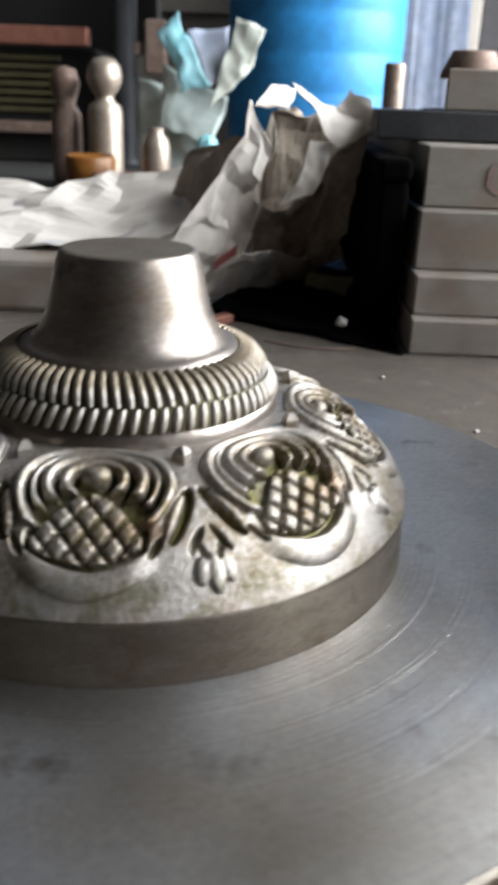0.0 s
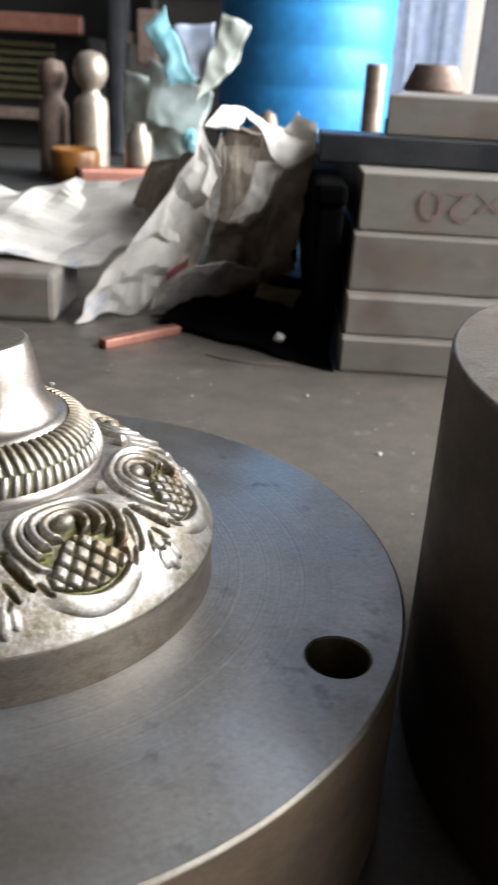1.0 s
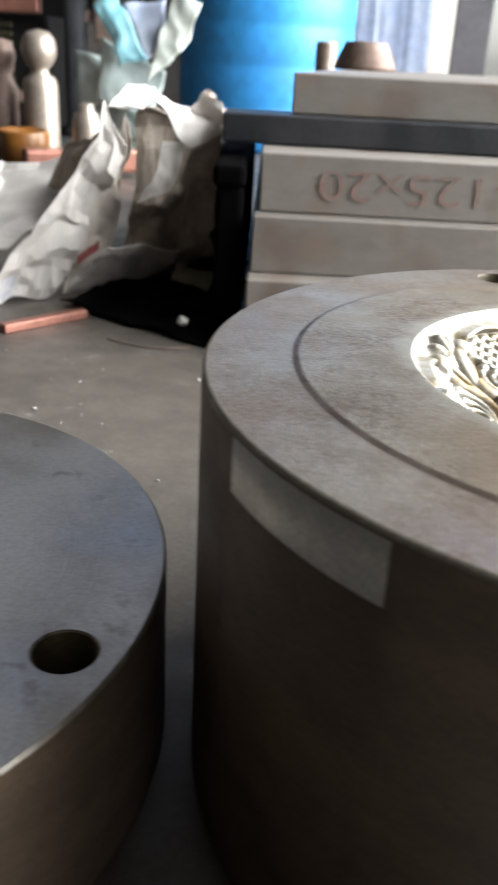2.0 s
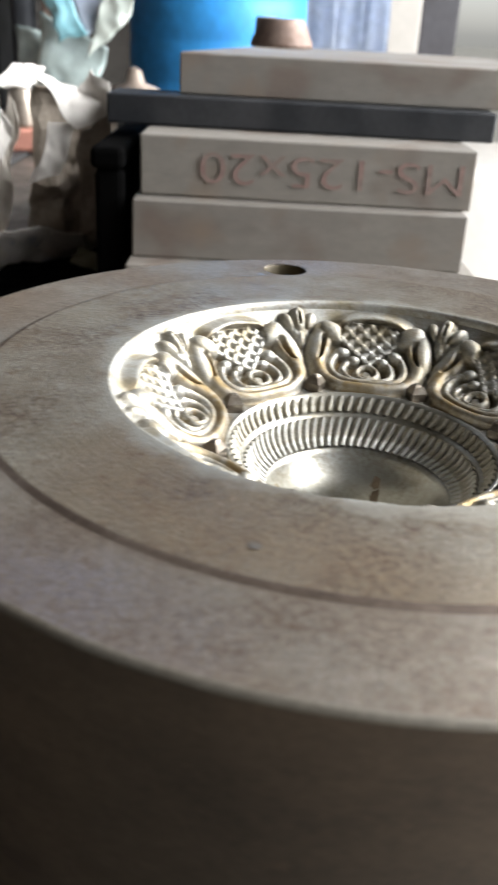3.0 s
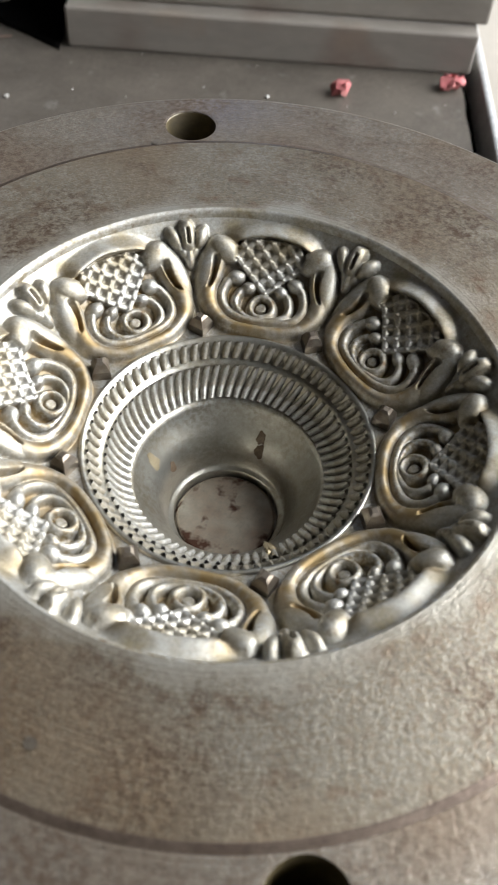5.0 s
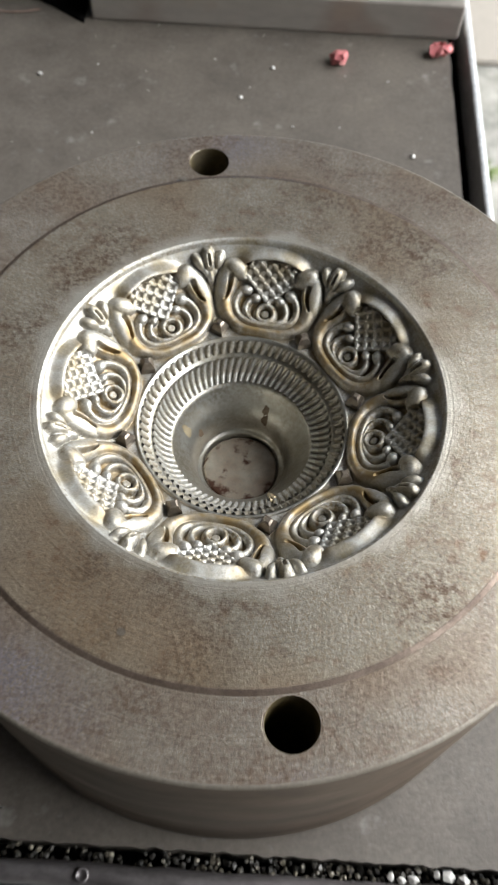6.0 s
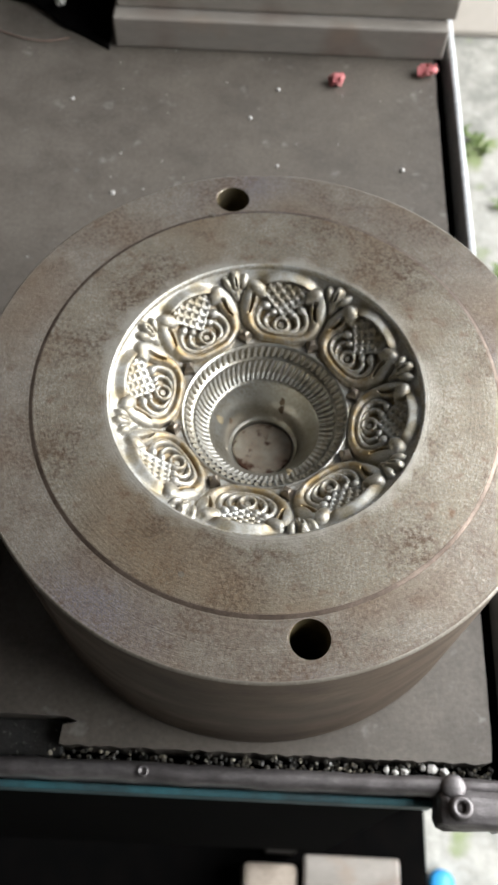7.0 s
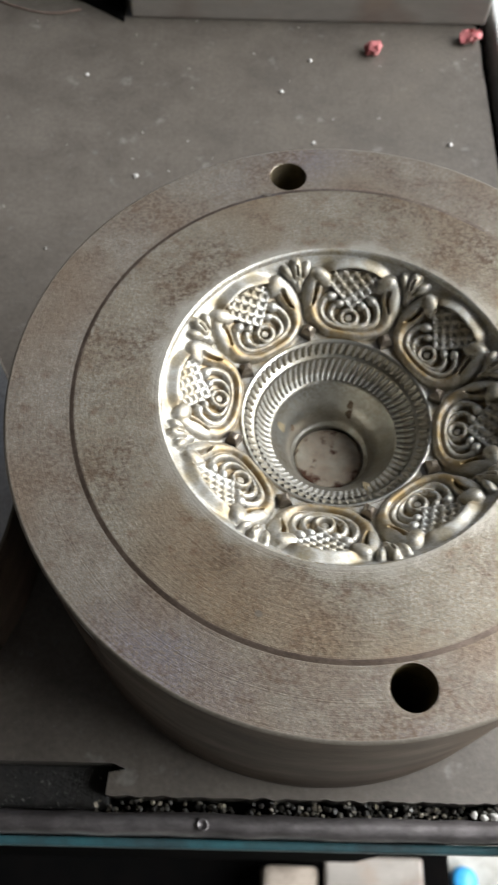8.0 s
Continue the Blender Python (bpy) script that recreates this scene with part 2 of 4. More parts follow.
BRASS = surface("golden_flake", (0.38, 0.31, 0.19), (0.26, 0.20, 0.12), 0.8, 0.4, 0.1, 900, 300)
RUSTY = surface("rusty_steel", (0.30, 0.22, 0.18), (0.20, 0.13, 0.10), 0.4, 0.6, 0.1, 300, 60)
SKYBLUE = surface("sky_blue_plastic", (0.05, 0.38, 0.75), (0.04, 0.30, 0.66), 0.0, 0.4, 0.1, 100, 40)
# Almost no reflectance: used where deep shade is painted in, and for the gap.
NEARBLACK = surface("near_black", (0.0018, 0.0018, 0.0018), (0.003, 0.0026, 0.0024), 0.0, 0.95, 0.03, 500, 40)
NEARBLACK.node_tree.nodes["Principled BSDF"].inputs["Specular IOR Level"].default_value = 0.02
EDGE = surface("worn_edge_steel", (0.27, 0.24, 0.195), (0.17, 0.14, 0.105), 0.45, 0.45, 0.08, 1700, 90, 0.25, 0.0001, rings=2600, ring_depth=0.00004)
BOSS = surface("stained_turned_steel", (0.21, 0.182, 0.15), (0.135, 0.108, 0.082), 0.75, 0.48, 0.08, 1400, 80, 0.25, 0.0001,
               spots=(0.10, 0.075, 0.05), spot_scale=260, spot_edge=(0.60, 0.72), stretch=(1, 1, 2.5))
GALV = surface("bright_edge_steel", (0.62, 0.62, 0.61), (0.50, 0.50, 0.50), 0.3, 0.5, 0.1, 600, 90)

NECK = surface("turned_neck_steel", (0.32, 0.287, 0.258), (0.19, 0.152, 0.122), 0.95, 0.38, 0.10, 1100, 90, 0.2, 0.0001, stretch=(0.8, 0.8, 2.2),
               spots=(0.10, 0.075, 0.06), spot_scale=210, spot_edge=(0.62, 0.76))
FLATCUT = surface("ground_flat_steel", (0.60, 0.58, 0.55), (0.46, 0.44, 0.41), 0.6, 0.42, 0.08, 1500, 90, 0.2, 0.0001)
MAT = surface("dull_black", (0.016, 0.015, 0.015), (0.026, 0.024, 0.022), 0.0, 0.85, 0.05, 300, 30)
TAN = surface("tan_steel", (0.42, 0.33, 0.26), (0.22, 0.17, 0.14), 0.5, 0.5, 0.1, 300, 60)
GRIME = surface("packed_grime", (0.022, 0.020, 0.017), (0.009, 0.008, 0.007), 0.2, 0.6, 0.1, 900, 220, 0.6, 0.0006, specks=(0.16, 0.15, 0.14), speck_scale=900, speck_edge=(0.62, 0.72))
# Darker than the relief around it, to paint the studs' shaded faces.
STUD = surface("darkened_steel", (0.30, 0.26, 0.21), (0.11, 0.08, 0.055), 0.8, 0.36, 0.1, 1500, 400, 0.3, 0.0001)
THROAT = surface("smooth_bell_steel", (0.47, 0.457, 0.41), (0.31, 0.285, 0.23), 0.84, 0.34, 0.06, 1900, 130, 0.3, 0.0001, grain_mix=0.25,
                 clusters=(0.22, 0.19, 0.14))
RUST = surface("dark_rust", (0.13, 0.085, 0.05), (0.20, 0.145, 0.09), 0.2, 0.6, 0.1, 1500, 500, 0.6, 0.0002, blotch_edge=(0.45, 0.62))
OCHRE = surface("ochre_stain", (0.36, 0.30, 0.19), (0.28, 0.22, 0.13), 0.5, 0.45, 0.1, 1500, 500, 0.4, 0.0001)
OLDPAPER = surface("yellowed_paper", (0.62, 0.56, 0.48), (0.52, 0.46, 0.39), 0.0, 0.85, 0.05, 300, 40, 0.2, 0.0004, grain_mix=0.15)
OLIVE = surface("olive_film_shade", (0.12, 0.108, 0.05), (0.07, 0.062, 0.03), 0.5, 0.5, 0.1, 1500, 300, 0.4, 0.0001)
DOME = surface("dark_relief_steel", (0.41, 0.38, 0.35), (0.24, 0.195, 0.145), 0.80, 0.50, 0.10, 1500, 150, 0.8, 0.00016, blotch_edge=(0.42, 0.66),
               spots=(0.20, 0.12, 0.07), spot_scale=120, spot_edge=(0.56, 0.74), clusters=(0.12, 0.09, 0.04), patina_shade=(0.088, 0.080, 0.026))

# ---- building helpers ----
def mesh_object(name, bm, mat, smooth=True):
    data = bpy.data.meshes.new(name)
    bmesh.ops.recalc_face_normals(bm, faces=bm.faces)
    bm.to_mesh(data)
    bm.free()
    data.materials.append(mat)
    if smooth:
        data.polygons.foreach_set("use_smooth", [True] * len(data.polygons))
    return data


def part(name, bm, mat, parent, label="", smooth=True):
    ob = new(name, mesh_object(name, bm, mat, smooth))
    ob.parent = parent
    return tagged(ob, label)


def thing(name, m, label, category, group="", kind=""):
    ob = new(name)
    ob.empty_display_size = 0.02
    ob.matrix_world = m
    return tagged(ob, label, category, group, kind)


def solid(name, bm, mat, m, label, category, group="", kind="", smooth=False):
    ob = new(name, mesh_object(name, bm, mat, smooth))
    ob.matrix_world = m
    return tagged(ob, label, category, group, kind)


def lathe(profile, segments=128, closed=False):
    """Turns a profile of (radius, height) round the z axis."""
    bm = bmesh.new()
    rings = []
    for r, z in profile:
        if r < 1e-6:
            rings.append([bm.verts.new((0, 0, z))])
        else:
            rings.append([bm.verts.new((r * math.cos(2 * math.pi * i / segments), r * math.sin(2 * math.pi * i / segments), z)) for i in range(segments)])
    for a, b in zip(rings, rings[1:]):
        for i in range(segments):
            j = (i + 1) % segments
            loop = [a[i % len(a)], a[j % len(a)], b[j % len(b)], b[i % len(b)]]
            loop = list(dict.fromkeys(loop))
            if len(loop) > 2:
                bm.faces.new(loop)
    return bm


def block(x0, y0, z0, x1, y1, z1, bevel=0.0, rough=0.0, seed=0):
    bm = bmesh.new()
    bmesh.ops.create_cube(bm, size=1)
    for v in bm.verts:
        v.co = Vector((x0 + (v.co.x + 0.5) * (x1 - x0), y0 + (v.co.y + 0.5) * (y1 - y0), z0 + (v.co.z + 0.5) * (z1 - z0)))
    if bevel:
        bmesh.ops.bevel(bm, geom=bm.edges[:], offset=bevel, segments=2, affect="EDGES", profile=0.5)
    if rough:
        for v in bm.verts:
            v.co += rough * noise.noise_vector(v.co * 40 + Vector((seed, 0, 0)))
    return bm


def flat_ring(outer, inner, z, holes, segments=128):
    """A flat annulus with round holes through it."""
    bm = bmesh.new()
    edges = []
    for cx, cy, r, n in [(0, 0, outer, segments), (0, 0, inner, segments)] + [(x, y, r, 32) for x, y, r in holes]:
        vs = [bm.verts.new((cx + r * math.cos(2 * math.pi * i / n), cy + r * math.sin(2 * math.pi * i / n), z)) for i in range(n)]
        edges += [bm.edges.new((vs[i], vs[(i + 1) % n])) for i in range(n)]
    bmesh.ops.triangle_fill(bm, use_beauty=True, use_dissolve=False, edges=edges)
    return bm


def pebble(size, seed, squash=0.7, detail=1, lumpy=0.45):
    bm = bmesh.new()
    bmesh.ops.create_icosphere(bm, subdivisions=detail, radius=1)
    for v in bm.verts:
        n = noise.noise_vector(v.co * 1.3 + Vector((seed * 7.3, seed, 0)))
        v.co = (v.co + lumpy * n) * size
        v.co.z *= squash
    low = min(v.co.z for v in bm.verts)
    for v in bm.verts:
        v.co.z -= low
    return bm


# ---- the two dies: shared turned profile ----
R_DIE = 0.0623
R_RIM, R_FLAT, R_COLLAR = 0.0338, 0.0207, 0.0176


def dome(r):
    """Height of the embossed dome over its rim at the radius r."""
    return 0.01024 * (1 - max((r - 0.0185) / 0.0155, 0) ** 2.2)


def smooth_step(a, b, x):
    t = min(max((x - a) / (b - a), 0), 1)
    return t * t * (3 - 2 * t)


def ridge(d, w):
    """A rounded bead of half width w at the distance d from its middle line."""
    return math.sqrt(max(1 - (d / w) ** 2, 0))


def lobe(x, y, cx, cy, turn, a, b):
    c, s = math.cos(turn), math.sin(turn)
    u, v = (x - cx) * c + (y - cy) * s, -(x - cx) * s + (y - cy) * c
    return math.sqrt(max(1 - (u / a) ** 2 - (v / b) ** 2, 0))


def oval(x, y, cy, a, b):
    """Signed distance, roughly, from an oval with its middle at (0, cy)."""
    k = math.hypot(x / a, (y - cy) / b)
    g = math.hypot(x / a ** 2, (y - cy) / b ** 2) / max(k, 1e-6)
    return (k - 1) / max(g, 1e-6)


def ornament(x, y, half):
    """Relief of one medallion: x across it, y outwards from its eye, half: half the width of its sector there."""
    x, y, half = x * 1000, y * 1000, half * 1000
    ax = abs(x)
    # eye: a ring round a flat boss
    rho = math.hypot(x, (y - 0.35) * 0.96)
    h = max(1.45 * ridge(rho - 1.62, 0.66), 0.85 * (1 - smooth_step(0.62, 0.98, rho)))
    # frame: a crescent under the eye that rises on both sides into the leaves
    d = oval(x, y, 3.4, 8.25, 7.1)
    low = 1 - smooth_step(3.6, 6.2, y)
    h = max(h, (1.6 + 0.3 * smooth_step(-3, 3, y)) * ridge(d, 0.9 + 0.6 * smooth_step(-3.0, 3.5, y)) ** 0.85 * low)
    # leaf: a broad blade whose blunt beak curls in over the shield
    blade = lobe(ax, y, 8.35, 6.3, 1.60, 4.7, 2.15)
    beak = lobe(ax, y, 6.75, 8.9, 0.66, 2.9, 1.75)
    h = max(h, 2.05 * blade ** 0.7, 2.35 * beak ** 0.6)
    # slit down the blade, like a drop
    c, n = math.cos(1.66), math.sin(1.66)
    u, v = (ax - 7.95) * c + (y - 5.6) * n, -(ax - 7.95) * n + (y - 5.6) * c
    v += 0.06 * u * u - 0.2
    if abs(u) < 2.8:
        h -= 1.35 * groove(v, 0.50 + 0.16 * u / 2.8) * (1 - smooth_step(1.6, 2.7, abs(u)))
    # two scrolls on each side, nested in the frame, each ending in a bulb against the shield
    for cy, a, b, end, width, amount in ((2.15, 6.05, 4.35, 4.9, 0.72, 1.45), (1.25, 3.95, 3.0, 3.4, 0.60, 1.35)):
        fade = 1 - smooth_step(end - 0.3, end + 0.2, y)
        h = max(h, amount * ridge(oval(x, y, cy, a, b), width * (1 + 0.25 * smooth_step(-b, end, y))) * fade)
        bx = a * math.sqrt(max(1 - ((end - cy) / b) ** 2, 0)) - 0.35
        h = max(h, 1.25 * amount * ridge(math.hypot((ax - bx) * 0.85, y - end + 0.1), width * 1.6) ** 0.7)
    # shield: a slab with a raised net on it
    wide = min(0.4 + 0.92 * max(y - 2.2, 0), 5.3) - 1.3 * smooth_step(9.0, 11.2, y)
    inside = min(smooth_step(0, 0.30, wide - ax), smooth_step(2.2, 2.7, y), 1 - smooth_step(10.6, 10.9, y))
    if inside > 0:
        a, b = (x + y * 0.95) / 2.45, (x - y * 0.95) / 2.45
        pa, pb = abs(a - math.floor(a) - 0.5) * 2, abs(b - math.floor(b) - 0.5) * 2
        net = max(pa, pb)
        h = h * (1 - inside) + inside * (0.70 + 0.60 * smooth_step(0.05, 0.75, net) + 0.3 * smooth_step(0.6, 1.0, min(pa, pb)))
    # plain hood over the shield, steep towards it
    brow = 10.95 - 0.030 * x * x
    if y > brow - 0.6:
        h = max(h, 1.9 * smooth_step(brow - 0.30, brow + 0.30, y) * (1 - smooth_step(brow + 0.4, brow + 2.6, y)) * (1 - smooth_step(4.6, 8.0, ax)))
    # palmette between two medallions
    q = half - ax
    for cx, cy, turn, a, b, amount in ((0.0, 11.1, math.pi / 2, 2.6, 1.35, 2.2), (1.75, 10.7, 1.02, 2.1, 1.05, 1.9), (0.75, 8.9, 1.2, 1.5, 0.7, 1.4), (0.0, 8.2, math.pi / 2, 2.0, 0.8, 1.5)):
        h = max(h, amount * lobe(q, y, cx, cy, turn, a, b) ** 0.7)
    h -= 0.8 * groove(q, 0.28) * smooth_step(9.8, 10.4, y) * (1 - smooth_step(12.0, 12.6, y))
    h -= 0.5 * groove(q - 1.05 - 0.12 * (y - 10.5), 0.3) * smooth_step(9.0, 9.8, y)
    return max(h, 0) / 1000


def groove(d, w):
    """A rounded cut of half width w, 1 deep in its middle."""
    return max(1 - (d / w) ** 2, 0)


def engraving(x, y, half):
    """The same medallion as it shows on the dome: rounded strands and cushions left standing between deep cuts."""
    x, y, half = x * 1000, y * 1000, half * 1000
    ax = abs(x)
    floor = -1.0
    # the sunk ground of the medallion: a round head and, below it, the shield's recess
    head = 1 - smooth_step(-0.25, 0.15, oval(x, y, 1.5, 8.0, 6.3))
    head *= 1 - smooth_step(4.4, 6.4, y)
    wide = min(0.9 + 1.05 * max(y - 1.3, 0), 5.9)
    recess = min(smooth_step(-0.1, 0.3, wide - ax), smooth_step(1.0, 1.5, y), 1 - smooth_step(-0.2, 0.2, y - 9.7 + 0.055 * x * x))
    sunk = max(head, recess)
    top = 0.0
    # swollen brow below the shield
    if y > 8:
        top = 0.5 * ridge(y - 11.0 + 0.06 * x * x, 1.5) * (1 - smooth_step(4.0, 7.5, ax))
    h = top * (1 - sunk) + floor * sunk
    # eye and the strands bent round it
    h = max(h, floor + 1.75 * ridge(math.hypot(x, (y + 0.7) * 1.25), 1.5) ** 0.6) if head > 0 else h
    if y < 6.4:
        for cy, a, b, end, w, rise in ((0.1, 2.75, 2.35, 1.7, 0.56, 1.55), (0.55, 4.5, 3.75, 2.4, 0.66, 1.7), (0.95, 5.95, 4.75, 3.4, 0.42, 1.45), (1.6, 7.35, 5.8, 5.6, 0.66, 1.8)):
            fade = 1 - smooth_step(end - 0.35, end + 0.25, y)
            if fade > 0:
                h = max(h, floor + rise * ridge(oval(x, y, cy, a, b), w) ** 0.6 * fade)
    # cushions in the shield
    inner = min(wide - 0.45, 5.35)
    field = min(smooth_step(0, 0.2, inner - ax), smooth_step(1.5, 1.9, y), 1 - smooth_step(-0.15, 0.15, y - 9.1 + 0.055 * x * x))
    if field > 0:
        a, b = (x + y * 0.8) / 2.5 + 0.08, (x - y * 0.8) / 2.5 - 0.08
        pa, pb = abs(a - math.floor(a) - 0.5) * 2, abs(b - math.floor(b) - 0.5) * 2
        h = h * (1 - field) + field * (floor + 1.15 * ((1 - pa ** 5) * (1 - pb ** 5)) ** 0.8)
    # leaf beside the head: a slot with a rounded tube in it, and a narrow cut further out
    slot = lobe(ax, y, 8.55, 4.5, 1.78, 3.1, 1.1)
    if slot > 0 and y > 1.2:
        h = min(h, 0.1 - 1.7 * slot ** 0.6)
        h = max(h, floor + 1.45 * lobe(ax, y, 8.0, 4.6, 1.80, 2.7, 0.72) ** 0.6)
    for cx, cy, turn, a, b, deep in ((10.3, 7.2, 1.9, 1.5, 0.45, 1.0), (6.6, 7.6, 2.1, 1.3, 0.5, 1.0)):
        cut = lobe(ax, y, cx, cy, turn, a, b)
        if cut > 0:
            h = min(h, 0.1 - deep * cut)
    # small leaf between two medallions
    q = half - ax
    for cx, cy, turn, a, b, rise in ((0.0, 10.5, math.pi / 2, 1.9, 0.85, 0.55), (1.15, 10.1, 1.30, 1.5, 0.80, 0.45)):
        blade = lobe(q, y, cx, cy, turn, a, b)
        if blade > 0:
            h = max(h, rise * blade ** 0.6)
    cut = lobe(q, y, 0.9, 8.3, 1.9, 1.0, 0.4)
    if cut > 0:
        h = min(h, 0.2 - 0.8 * cut)
    return h / 1000


def sector(sign, shrink, inner, outer, stain, cols=150, rows=190):
    """One eighth of the embossed dome, from the collar to the rim. sign: 1 stands up, -1 goes down. The eye lies on the x axis."""
    path = [(inner + (outer - inner) * (1 - (1 - i / 400) ** 1.6), 0.0) for i in range(401)]
    path = [(r, dome(r)) for r, _ in path]
    arc = [0.0]
    for (r0, z0), (r1, z1) in zip(path, path[1:]):
        arc.append(arc[-1] + math.hypot(r1 - r0, z1 - z0))
    eye_arc = next(s for (r, _), s in zip(path, arc) if r >= 0.0232)
    bm = bmesh.new()
    film = bm.verts.layers.float.new("patina_shade")
    grid = []
    k = 0
    for j in range(rows + 1):
        s = arc[-1] * j / rows
        while k < 399 and arc[k + 1] < s:
            k += 1
        f = (s - arc[k]) / max(arc[k + 1] - arc[k], 1e-9)
        r = path[k][0] + f * (path[k + 1][0] - path[k][0])
        z = path[k][1] + f * (path[k + 1][1] - path[k][1])
        slope = math.atan2(path[k + 1][1] - path[k][1], path[k + 1][0] - path[k][0])
        nr, nz = -math.sin(slope), math.cos(slope)
        line = []
        for i in range(cols + 1):
            a = (i / cols - 0.5) * math.pi / 4
            y = s - eye_arc
            half = r * math.pi / 8
            # cut by hand: no two medallions are quite alike
            sway = noise.noise_vector(Vector((r * a * 260, y * 260, stain * 3.7)))
            keep = 1 - abs(a) / (math.pi / 8)
            wx, wy = r * a + 0.00022 * sway.x * min(keep * 4, 1), y + 0.00020 * sway.y * min(keep * 4, 1)
            h = -engraving(wx, wy, half) if sign > 0 else ornament(wx, wy, half) * smooth_step(0, 0.0003, arc[-1] - s)
            # what stands proud in the hollow die is cut into the dome
            rr, zz = r - nr * h, sign * z * shrink - sign * nz * h
            vert = bm.verts.new((rr * math.cos(a), rr * math.sin(a), zz))
            # film: olive plus painted shade in the dome's cuts, brown along the hollow's frames
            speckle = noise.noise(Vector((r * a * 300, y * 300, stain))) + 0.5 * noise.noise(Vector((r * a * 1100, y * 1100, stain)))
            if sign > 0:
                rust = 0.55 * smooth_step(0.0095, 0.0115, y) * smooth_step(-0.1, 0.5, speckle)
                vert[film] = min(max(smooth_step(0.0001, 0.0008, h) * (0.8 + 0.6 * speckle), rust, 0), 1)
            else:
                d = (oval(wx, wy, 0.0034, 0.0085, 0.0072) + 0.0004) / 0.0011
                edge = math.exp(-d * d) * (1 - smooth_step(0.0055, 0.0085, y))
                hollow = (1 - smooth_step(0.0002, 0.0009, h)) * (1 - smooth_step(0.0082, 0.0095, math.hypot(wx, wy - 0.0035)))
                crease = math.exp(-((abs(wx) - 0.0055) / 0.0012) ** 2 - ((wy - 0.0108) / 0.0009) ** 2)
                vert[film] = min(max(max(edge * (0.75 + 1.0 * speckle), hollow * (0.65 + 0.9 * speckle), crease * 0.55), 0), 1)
            line.append(vert)
        grid.append(line)
    for j in range(rows):
        for i in range(cols):
            bm.faces.new((grid[j][i], grid[j][i + 1], grid[j + 1][i + 1], grid[j + 1][i]))
    return bm


def rib(points, half, rise, twist, sign):
    """A bead that follows points of (radius, height) on a turned band, leaning by twist degrees."""
    bm = bmesh.new()
    grid = []
    n = len(points)
    for k, (r, z) in enumerate(points):
        a = radians(twist) * (k / (n - 1) - 0.5)
        (r0, z0), (r1, z1) = points[max(k - 1, 0)], points[min(k + 1, n - 1)]
        slope = math.atan2(z1 - z0, r1 - r0)
        nr, nz = math.sin(slope), -math.cos(slope)
        if nz < 0:
            nr, nz = -nr, -nz
        taper = 0.72 if k in (0, n - 1) else 1.0
        line = []
        for s in (-1, -0.72, 0, 0.72, 1):
            lift = rise * taper * (math.sqrt(max(1 - s * s, 0)) - 0.15)
            rr, w = r + nr * lift, half * taper * s
            c = Vector((rr * math.cos(a), rr * math.sin(a), z + nz * lift))
            line.append(bm.verts.new(c + Vector((-math.sin(a), math.cos(a), 0)) * w))
        grid.append(line)
    for a, b in zip(grid, grid[1:]):
        for i in range(4):
            bm.faces.new((a[i], a[i + 1], b[i + 1], b[i]))
    return bm


def stud_mesh(k=1.0):
    """A four-sided point with a blunt tip."""
    bm = bmesh.new()
    rings = []
    for size, z in ((0.00180, -0.0006), (0.0017, 0.0012), (0.0010, 0.0022), (0.0005, 0.0025)):
        rings.append([bm.verts.new((k * size * c, k * size * s, k * z)) for c, s in ((1, 0), (0, 1), (-1, 0), (0, -1))])
    for a, b in zip(rings, rings[1:]):
        for i in range(4):
            bm.faces.new((a[i], a[(i + 1) % 4], b[(i + 1) % 4], b[i]))
    bm.faces.new(rings[-1])
    return bm


def relief_set(sign, shrink, inner, outer, metal, count):
    """Panels that differ a little, as cut by hand."""
    made = []
    for k in range(count):
        data = mesh_object("relief_panel", sector(sign, shrink, inner, outer, 3.0 + 5 * k), metal)
        made.append(data)
    return made


def ring_of(name, data, parent, count, start, radius=0.0, z=0.0, label=""):
    for i in range(count):
        ob = new(name, data[i % len(data)] if isinstance(data, list) else data)
        ob.parent = parent
        a = start + 360.0 * i / count
        ob.matrix_basis = pose(radius * math.cos(radians(a)), radius * math.sin(radians(a)), z, 0, 0, a)
        tagged(ob, label)


RIBS = 72
# collar, small teeth, long beads, throat: radius and height over the rim of the dome
TEETH = [(0.0174, 0.0119), (0.0172, 0.0126), (0.0168, 0.0134), (0.0163, 0.0141)]
BEADS = [(0.0161, 0.0142), (0.0157, 0.0153), (0.0150, 0.0161), (0.0141, 0.0167), (0.0130, 0.0170)]


# in the hollow die the two bands are parted by a plain strip
TEETH_IN = [(0.0180, 0.0106), (0.0178, 0.0114), (0.0173, 0.0122), (0.0167, 0.0128)]
HOLLOWS = [(0.0160, 0.0134), (0.0156, 0.0147), (0.0149, 0.0158), (0.0140, 0.0166), (0.0129, 0.0172)]


def flip(points, k):
    return [(r, -z * k) for r, z in points]


def die_bore(parent, x, y, r, z0, z1):
    bm = lathe([(r + 0.0001, z1 - 0.0002), (r, z1 - 0.0005), (r, z0), (0, z0)], 32)
    for v in bm.verts:
        v.co.x += x
        v.co.y += y
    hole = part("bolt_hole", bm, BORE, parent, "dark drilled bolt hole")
    edge_ring = lathe([(r + 0.0004, z1 + 0.00003), (r + 0.0001, z1 - 0.0002)], 32)
    for v in edge_ring.verts:
        v.co.x += x
        v.co.y += y
    part("hole_edge", edge_ring, OXIDE, hole, "worn edge")


